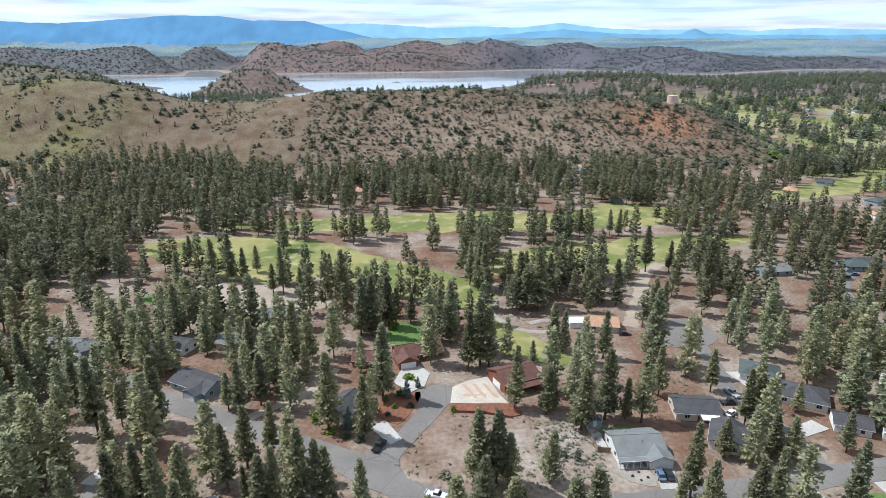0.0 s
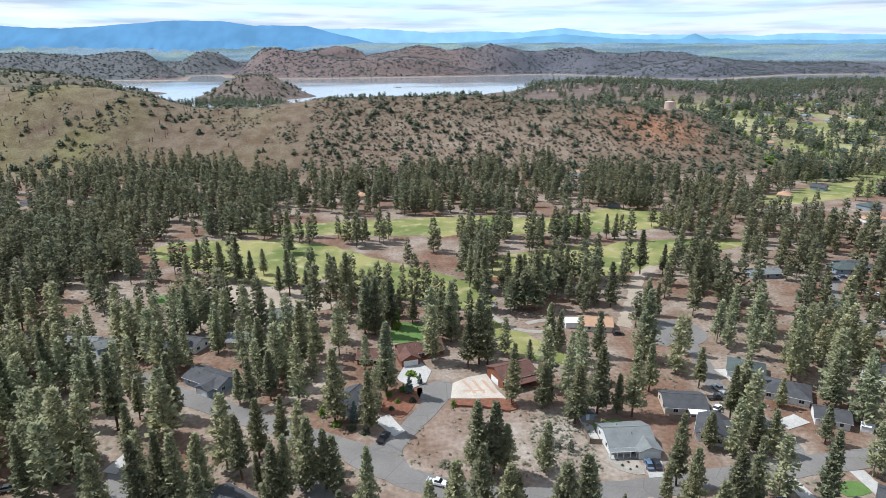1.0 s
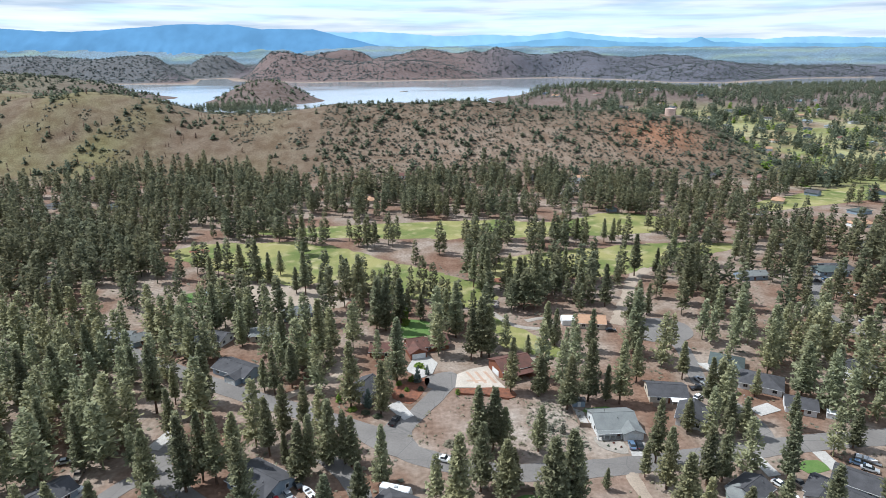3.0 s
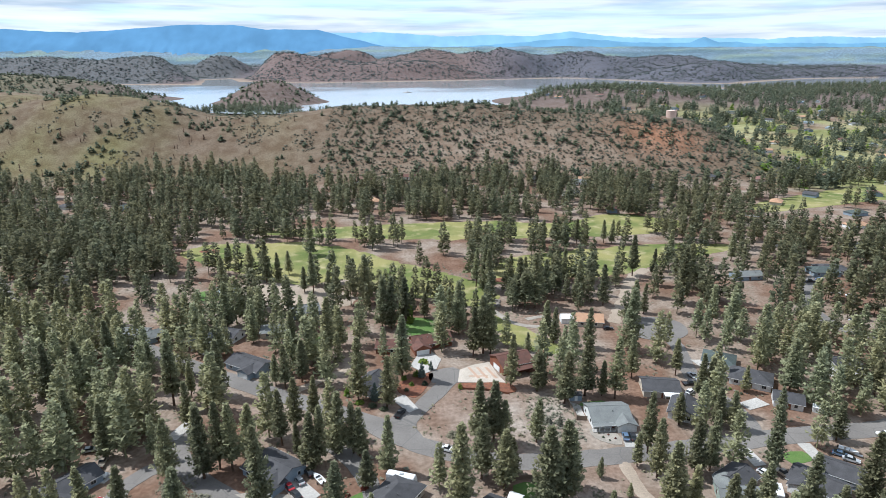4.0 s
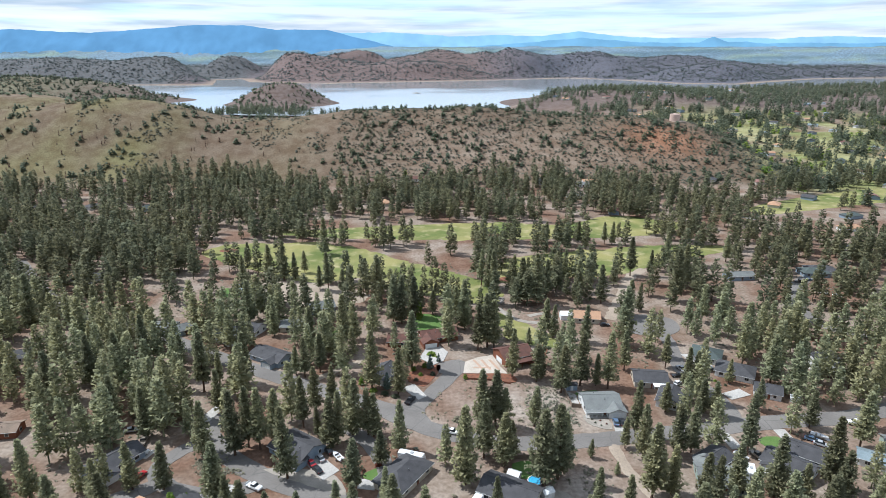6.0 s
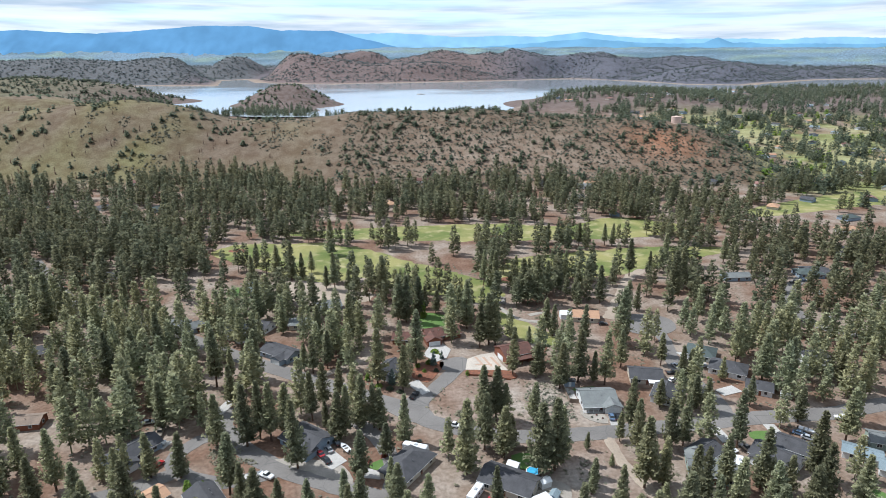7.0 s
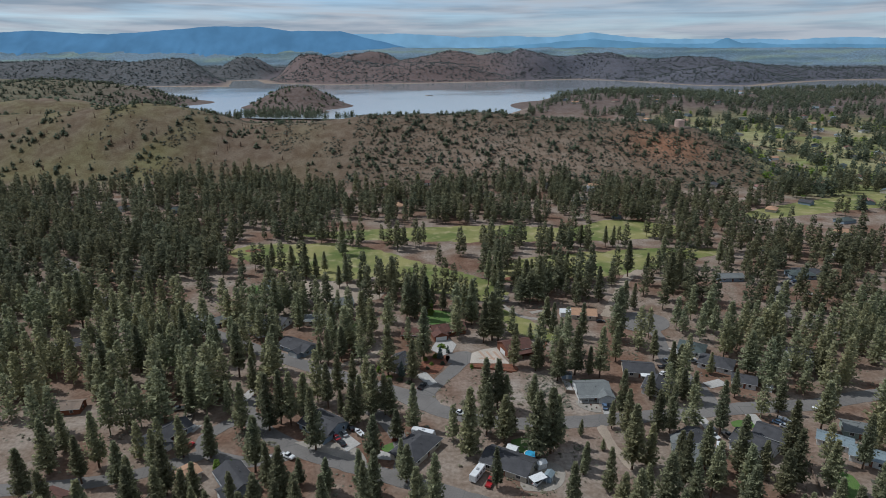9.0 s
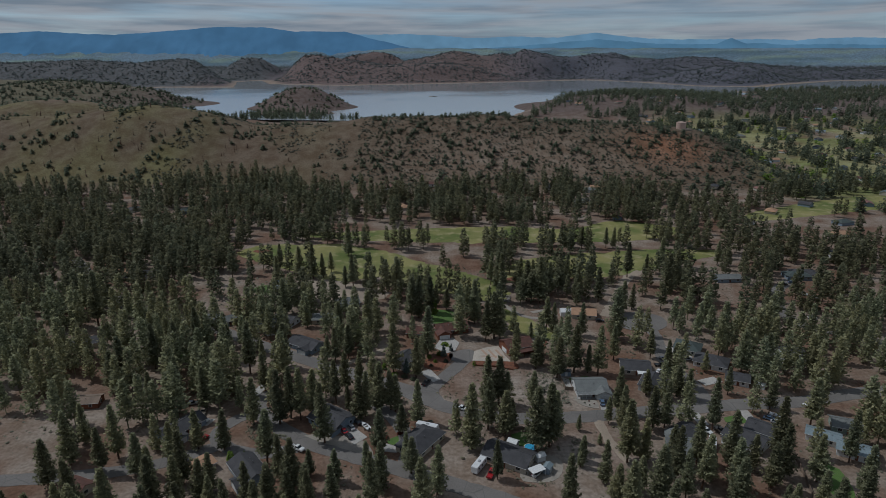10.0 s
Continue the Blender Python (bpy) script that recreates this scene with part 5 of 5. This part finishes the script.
def scatter(n, x0, x1, y0, y1, apart, seed, wedge=0.86, side=40):
    """Places at least so far apart, within the wedge that opens with y."""
    r = np.random.default_rng(seed)
    cell, out = {}, []
    xs, ys = r.uniform(x0, x1, n), r.uniform(y0, y1, n)
    ok = clear_of(xs, ys) & (np.abs(xs) < wedge * ys + side)
    for x, y in zip(xs[ok], ys[ok]):
        key = (int(x // apart), int(y // apart))
        near = [q for a in (-1, 0, 1) for b in (-1, 0, 1) for q in cell.get((key[0] + a, key[1] + b), ())]
        if all((x - u) ** 2 + (y - v) ** 2 > apart * apart for u, v in near):
            cell.setdefault(key, []).append((x, y))
            out.append((x, y))
    return out


def crowd(x, y):
    if any(float(inside(b, x, y)) > 0 for b in BELTS):
        return 0.20
    return -0.35 if any(float(inside(b, x, y)) > 0 for b in OPENS) else 0.0


def join_plants(name, places, crowns, material, trunk=0.0, label="", category="", sink=0.0):
    """Many plants as one mesh. places: x, y, z, height, width factor."""
    r = np.random.default_rng(len(places))
    vs, fs, base = [], [], 0
    for x, y, z, h, w in places:
        cv, cf = crowns[int(r.integers(len(crowns)))]
        a = r.uniform(0, 6.28)
        c, s = math.cos(a), math.sin(a)
        q = np.stack([x + h * w * (c * cv[:, 0] - s * cv[:, 1]), y + h * w * (s * cv[:, 0] + c * cv[:, 1]), z - sink + h * cv[:, 2]], 1)
        vs.append(q)
        fs.append(cf + base)
        base += len(q)
        if trunk:
            t = trunk * h
            q = np.array([(x + t, y, z - 0.3), (x - t * 0.5, y + t * 0.87, z - 0.3), (x - t * 0.5, y - t * 0.87, z - 0.3), (x, y, z + 0.9 * h)])
            vs.append(q)
            fs.append(np.array([(0, 1, 3), (1, 2, 3), (2, 0, 3)]) + base)
            base += 4
    v, f = np.concatenate(vs), np.concatenate(fs)
    me = bpy.data.meshes.new(name)
    me.vertices.add(len(v))
    me.vertices.foreach_set("co", v.ravel())
    me.loops.add(f.size)
    me.loops.foreach_set("vertex_index", f.ravel())
    me.polygons.add(len(f))
    me.polygons.foreach_set("loop_start", np.arange(0, f.size, 3))
    me.polygons.foreach_set("loop_total", np.full(len(f), 3))
    me.update()
    me.materials.append(material)
    return tagged(new(name, me), label, category, kind="stuff")


rng = np.random.default_rng(7)
STANDING = []
BUILT = [points for points, margin, closed in KEEP_CLEAR if closed and margin == 2.2]
for x, y, h in TREES_A + TREES_B + TREES_C + TREES_D + TREES_E + TREES_F:
    if max(float(inside(b, x, y)) for b in BUILT) > -0.6:
        continue
    plant_pine(x, y, h * (1.14 if y < 230 else 1.05), rng)
    STANDING.append((x, y))

# single pines that fill the near woods between those above
gaps = [(x, y) for x, y in scatter(9000, -290, 290, 66, 262, 5.0, 21, 1.0, 45)
        if min((x - a) ** 2 + (y - b) ** 2 for a, b in STANDING) > 30]


def thick(x, y):
    """How closely the near woods stand, by place."""
    if x < -0.42 * y:
        return 0.66 if y > 165 else 0.56
    if x > 0.55 * y:
        return 0.55
    if y > 222:
        return 0.58 if x < -62 else 0.36 if x < 45 else 0.40
    if y > 195:
        return 0.42
    return 0.46 if x < -0.2 * y else 0.30 if x > 0.36 * y else 0.15


gaps = [p for p in gaps if rng.random() < thick(*p) and noise.noise((p[0] / 26, p[1] / 26, 0.7)) > -0.36]
gaps.sort(key=lambda p: p[1])
for x, y in gaps[:145]:
    plant_pine(x, y, rng.uniform(12, 21), rng)
    STANDING.append((x, y))

NEAR = [pine_crown(76, 4, 2, 80 + k, 0.09 + 0.04 * (k % 4), 0.164 + 0.018 * (k % 3), 0.068) for k in range(10)]
join_plants("pine_forest", [(x, y, 0.0, rng.uniform(13, 23), rng.uniform(0.9, 1.15)) for x, y in gaps[145:]], NEAR, M["pine"], 0.014, "green ponderosa pines between houses and fairways", "forest")
STANDING += gaps[145:]

MID = [pine_crown(42, 3, 2, 100 + k, 0.10 + 0.05 * (k % 3), 0.138 + 0.018 * (k % 2), 0.094) for k in range(10)]
LITE = [pine_crown(17, 2, 2, 140 + k, 0.05, 0.17, 0.21) for k in range(6)]
BUSH = [tufts(34, 170 + k, foot=0.0, radius=0.45, size=0.20, ring=4, top_power=0.45) for k in range(6)]
DOT = [tufts(3, 210 + k, foot=0.0, radius=0.45, size=0.6, ring=4, top_power=0.4) for k in range(6)]
TINY = [tufts(7, 190 + k, foot=0.0, radius=0.5, size=0.42, ring=4, top_power=0.4) for k in range(6)]

spots = [p for p in scatter(30000, -560, 520, 262, 640, 5.2, 31, 0.84, 40) if min((p[0] - a) ** 2 + (p[1] - b) ** 2 for a, b in STANDING) > 20]
BELTS = [[(-140, 392), (-60, 390), (-22, 362), (28, 326), (40, 352), (28, 394), (-70, 398), (-125, 412)], [(42, 360), (115, 386), (190, 392), (182, 424), (80, 399), (34, 393)],
         [(0, 296), (24, 282), (24, 306), (-2, 326), (-30, 345), (-26, 320)], [(34, 268), (60, 262), (66, 312), (38, 312), (30, 290)]]
OPENS = [[(-101, 292), (-87, 307), (-62, 303), (-66, 286), (-78, 276), (-96, 280)], [(215, 425), (330, 430), (440, 520), (470, 590), (330, 545), (255, 490)]]
dens = wobble(np.array([p[0] for p in spots]), np.array([p[1] for p in spots]), 55, 4.4)
far_pines = []
for (x, y), d in zip(spots, dens):
    edge = 590 + 25 * math.sin(x * 0.02)
    if y > edge or rng.random() > (0.50 if y > 450 and x < 0.4 * y else 0.33 if x > 0.42 * y and y > 330 else 0.25 if x > -20 else 0.40 if x > -150 else 0.62) + 0.55 * d + crowd(x, y):
        continue
    far_pines.append((x, y, float(land(x, y, False)), rng.uniform(13, 23), rng.uniform(0.88, 1.18)))
join_plants("pine_forest", far_pines, MID, M["pine"], 0.013, "dense stand of green ponderosa pines", "forest")


# ---- hill scrub, junipers and far woods ----
def on_land(n, x0, x1, y0, y1, seed, keep, hmin, hmax, wmin, wmax, wedge=0.84):
    """Random plants on the terrain; keep: a mask from arrays x, y, z."""
    r = np.random.default_rng(seed)
    x, y = r.uniform(x0, x1, n), r.uniform(y0, y1, n)
    ok = np.abs(x) < wedge * y + 40
    x, y = x[ok], y[ok]
    z = land(x, y)
    ok = keep(x, y, z)
    x, y, z = x[ok], y[ok], z[ok]
    return list(zip(x, y, z, r.uniform(hmin, hmax, len(x)), r.uniform(wmin, wmax, len(x))))


hill_top = lambda x: np.interp(x, CREST_X, CREST_Z)
clumped = lambda x, y, s, k, lo: wobble(x, y, s, k) > lo
PAD = [(260, 716), (292, 716), (292, 742), (260, 742)]
off_pad = lambda x, y: inside(PAD, x, y) < 0
join_plants("juniper_scrub", on_land(2400, -640, 385, 596, 790, 301, lambda x, y, z: (hill_top(x) > 8) & off_pad(x, y) & ((x > -110) | clumped(x, y, 45, 2.2, 0.12)) & clumped(x, y, 24, 8.2, -0.15), 3.2, 6.8, 0.85, 1.2),
            BUSH, M["juniper"], 0, "dark green junipers dotted over a dry hillside", "shrubs", 0.4)
join_plants("sagebrush", on_land(15000, -420, 385, 590, 775, 302, lambda x, y, z: (hill_top(x) > 5) & off_pad(x, y) & ((x > -120) | clumped(x, y, 30, 6.2, 0.25)), 0.8, 2.0, 0.9, 1.5),
            DOT, M["hill_sage"], 0, "grey sagebrush over a dry hillside", "shrubs", 0.3)
join_plants("juniper_scrub", on_land(6500, -1500, 900, 960, 2500, 303, lambda x, y, z: (z > LAKE_Z + 3.5) & ((x < -180)) & clumped(x, y, 60, 1.2, -0.22), 4, 8, 0.6, 0.9),
            DOT, M["juniper"], 0, "juniper woodland on low hills by the lake", "woods", 0.4)
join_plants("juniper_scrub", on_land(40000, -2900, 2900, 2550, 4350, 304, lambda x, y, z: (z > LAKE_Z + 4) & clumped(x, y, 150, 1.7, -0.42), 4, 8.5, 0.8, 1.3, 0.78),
            DOT, M["hazed_juniper"], 0, "juniper woodland on hills beyond the lake", "woods", 0.5)
join_plants("juniper_scrub", on_land(3000, -1450, -560, 1230, 1680, 310, lambda x, y, z: (z > LAKE_Z + 3.5) & clumped(x, y, 50, 7.2, -0.25), 4, 8.5, 0.6, 0.9),
            TINY, M["juniper"], 0, "dense dark junipers on a low hill by the lake", "woods", 0.4)
join_plants("juniper_scrub", on_land(900, -570, -180, 1230, 1560, 311, lambda x, y, z: (z > LAKE_Z + 4) & clumped(x, y, 40, 4.2, -0.2), 3.5, 7, 0.6, 0.9),
            TINY, M["juniper"], 0, "junipers dotted over a conical lake island", "woods", 0.4)
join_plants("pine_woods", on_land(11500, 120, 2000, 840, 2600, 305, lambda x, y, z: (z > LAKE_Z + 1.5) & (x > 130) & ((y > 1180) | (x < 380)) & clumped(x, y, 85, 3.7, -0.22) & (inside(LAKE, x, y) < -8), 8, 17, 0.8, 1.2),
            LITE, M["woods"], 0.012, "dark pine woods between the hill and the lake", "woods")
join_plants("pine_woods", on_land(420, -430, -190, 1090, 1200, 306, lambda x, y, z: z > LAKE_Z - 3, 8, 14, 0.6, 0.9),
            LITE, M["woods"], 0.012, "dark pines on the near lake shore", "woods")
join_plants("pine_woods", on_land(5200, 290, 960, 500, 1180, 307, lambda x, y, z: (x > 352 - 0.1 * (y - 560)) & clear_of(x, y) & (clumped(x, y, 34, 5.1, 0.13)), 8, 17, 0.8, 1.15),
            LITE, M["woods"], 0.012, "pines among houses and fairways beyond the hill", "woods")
join_plants("leafy_trees", on_land(420, 330, 960, 560, 1150, 308, lambda x, y, z: clear_of(x, y) & clumped(x, y, 30, 6.6, 0.08), 6, 10, 0.9, 1.2),
            BUSH, M["leaf"], 0, "fresh green leafy trees among far houses", "woods", 0.2)
join_plants("bare_trees", on_land(260, -560, -150, 580, 745, 309, lambda x, y, z: clumped(x, y, 40, 9.9, -0.1), 3, 8, 0.10, 0.2),
            TINY, M["bark"], 0.012, "thin burnt trees on a grassy hillside", "dead trees")

# sagebrush and low scrub on the open lots between houses
low = [(x, y, 0.0, h, w) for (x, y), h, w in zip(scatter(13000, -230, 230, 100, 345, 1.5, 41), np.random.default_rng(5).uniform(0.3, 1.0, 13000), np.random.default_rng(6).uniform(0.8, 1.5, 13000))]
sage_on = wobble(np.array([p[0] for p in low]), np.array([p[1] for p in low]), 22, 2.9) > -0.02
join_plants("sagebrush", [p for p, k in zip(low, sage_on) if k], DOT, M["sage"], 0, "low grey scrub on dry open ground", "shrubs", 0.12)
lot = []
r = np.random.default_rng(12)
for b in (BARE[0], BARE[2], BARE[4], [(28, 176), (46, 172), (47, 198), (30, 200)]):
    q = np.array(b)
    for k in range(420):
        x, y = r.uniform(q[:, 0].min(), q[:, 0].max()), r.uniform(q[:, 1].min(), q[:, 1].max())
        if inside(b, x, y) > 0.5 and noise.noise((x * 0.12, y * 0.12, 1.0)) > -0.15:
            lot.append((x, y, 0.0, r.uniform(0.3, 0.9), r.uniform(0.8, 1.5)))
join_plants("sagebrush", lot, TINY, M["sage"], 0, "grey sagebrush on sandy lots", "shrubs", 0.12)


# ---- single garden plants ----
def shrub(name, data, material, x, y, h, w, label, category="shrub", z=0.05):
    ob = new(name, crown_mesh(name, data, material))
    ob.matrix_world = pose(x, y, z - 0.1, 0, 0, x * 40) @ Matrix.Diagonal((h * w, h * w, h, 1))
    return tagged(ob, label, category)


ROUND = [tufts(120, 220 + k, foot=0.0, radius=0.5, size=0.15, ring=5, top_power=0.35) for k in range(3)]
SPRUCE = tufts(260, 260, foot=0.03, radius=0.26, size=0.05)
for k, (x, y, h, w, mt, words_) in enumerate(((-5.5, 224.9, 1.6, 2.6, "leaf", "clipped yellow-green shrub mound in a driveway island"), (-3.2, 222.5, 1.0, 1.5, "leaf", "low yellow-green shrub beside a driveway"),
        (-12.2, 211.5, 2.0, 1.2, "leaf", "fresh green garden shrub"), (-9.4, 207.5, 1.6, 1.2, "leaf", "fresh green garden shrub"), (-8.0, 214.2, 2.6, 1.0, "leaf", "tall light green shrub"),
        (-15, 216.5, 2.2, 1.5, "juniper", "dark green garden shrub"), (-4.6, 207.8, 1.8, 1.3, "juniper", "dark green rounded shrub"), (-11, 203.6, 1.4, 1.4, "juniper", "dark low garden shrub"),
        (-22, 193.6, 1.3, 2.6, "juniper", "low spreading hedge along a street"), (-18, 191.6, 1.2, 2.6, "juniper", "low spreading hedge along a street"), (-26.5, 195.6, 1.4, 2.4, "leaf", "bright green hedge shrub"),
        (-31.5, 200.5, 3.4, 0.8, "leaf", "yellow-green bush beside a house"), (8, 205.2, 2.2, 0.9, "leaf", "small green tree on a bare lot"), (4.5, 176.5, 1.5, 2.6, "sage", "wide grey-brown bush on a street island"),
        (30.2, 179.5, 4.2, 0.55, "juniper", "round dark juniper on a dry lot"), (39, 181.8, 3.6, 0.6, "sage", "grey-green juniper on a dry lot"), (35.5, 183.6, 2.2, 1.2, "sage", "pale bush on a dry lot"),
        (-12, 262, 9, 0.42, "leaf", "yellow-green leafy tree behind a brown house"), (-17, 266, 8, 0.42, "leaf", "yellow-green leafy tree beneath pines"), (-70, 169, 3.4, 0.9, "leaf", "bright green bush beside a lane"),
        (-73, 174, 2.2, 1.0, "leaf", "yellow flowering bush beside a lane"), (-71, 134.5, 4.2, 0.8, "leaf", "broad green tree beside a house"), (-76, 136, 3.2, 0.9, "leaf", "green leafy garden tree beside a house"),
        (101, 207, 1.0, 1.6, "leaf", "clipped hedge beside a drive"), (103.5, 203.5, 0.9, 1.5, "leaf", "clipped hedge beside a drive"), (106, 200.2, 0.9, 1.5, "juniper", "low dark hedge beside a drive"),
        (-20, 152, 1.3, 1.8, "mulchplant", "dark red hedge round a lawn"), (-24.4, 149.6, 1.1, 1.6, "mulchplant", "dark red hedge round a lawn"), (99, 592, 13, 0.4, "leaf", "yellow-green tree at the hill's foot"),
        (-176, 575, 10, 0.5, "leaf", "bright green tree at the forest's edge"), (-40, 606, 7, 0.6, "leaf", "fresh green tree behind a house"), (53, 176.4, 0.6, 1.4, "mulchplant", "small red shrub in gravel"),
        (51, 175, 0.7, 1.3, "juniper", "small green shrub in gravel"), (54.6, 174.4, 0.6, 1.4, "mulchplant", "small red shrub in gravel"), (50.2, 177.2, 0.6, 1.3, "sage", "small grey shrub in gravel"),
        (52.6, 173.4, 0.6, 1.3, "juniper", "small green shrub in gravel"))):
    if mt == "mulchplant" and mt not in M:
        M[mt] = foliage("red_leaved_shrub", (0.10, 0.03, 0.025), (0.22, 0.07, 0.05))
    shrub("shrub" if h < 6 else "leafy_tree", ROUND[k % 3], M[mt], x, y, h, w * 0.9, words_, "shrub" if h < 6 else "tree", float(land(x, y)) if y > 555 else 0.05)
for x, y, h in ((-5.8, 213.4, 6.5), (-21.5, 197.6, 7.0), (-2.5, 219.0, 4.0)):
    shrub("spruce_tree", SPRUCE, M["spruce"], x, y, h, 1.0, "blue-green spruce in a garden", "tree")


# ---- rocks, stumps and poles ----
def boulder(x, y, size, seed, label="weathered grey boulder"):
    r = np.random.default_rng(seed)
    bm = bmesh.new()
    bmesh.ops.create_icosphere(bm, subdivisions=2, radius=1)
    for v in bm.verts:
        v.co *= 0.8 + 0.5 * noise.noise(v.co * 1.3 + Vector((seed, 0, 0)))
        v.co.z *= 0.6
    ob = part("boulder", bm, M["rock"])
    ob.matrix_world = pose(x, y, size * 0.15 + (float(land(x, y)) if y > 560 else 0), 0, 0, seed * 37) @ Matrix.Diagonal((size, size * 0.8, size, 1))
    return tagged(ob, label, "rock")


for k in range(9):
    boulder(27.5 + r.uniform(-4, 4), 285 + r.uniform(-4, 3), r.uniform(0.9, 2.2), k, "dark lava rock heaped by the cart path")
for k in range(10):
    boulder(100.5 + r.uniform(-6, 8), 203 + r.uniform(-3, 3), r.uniform(0.3, 0.7), 20 + k, "pale garden boulder beside a hedge")
isle_rock = boulder(-86, 1890, 16, 50, "low rocky islet in the lake")
isle_rock.matrix_world = pose(-86, 1890, LAKE_Z, 0, 0, 20) @ Matrix.Diagonal((17, 12, 5, 1))
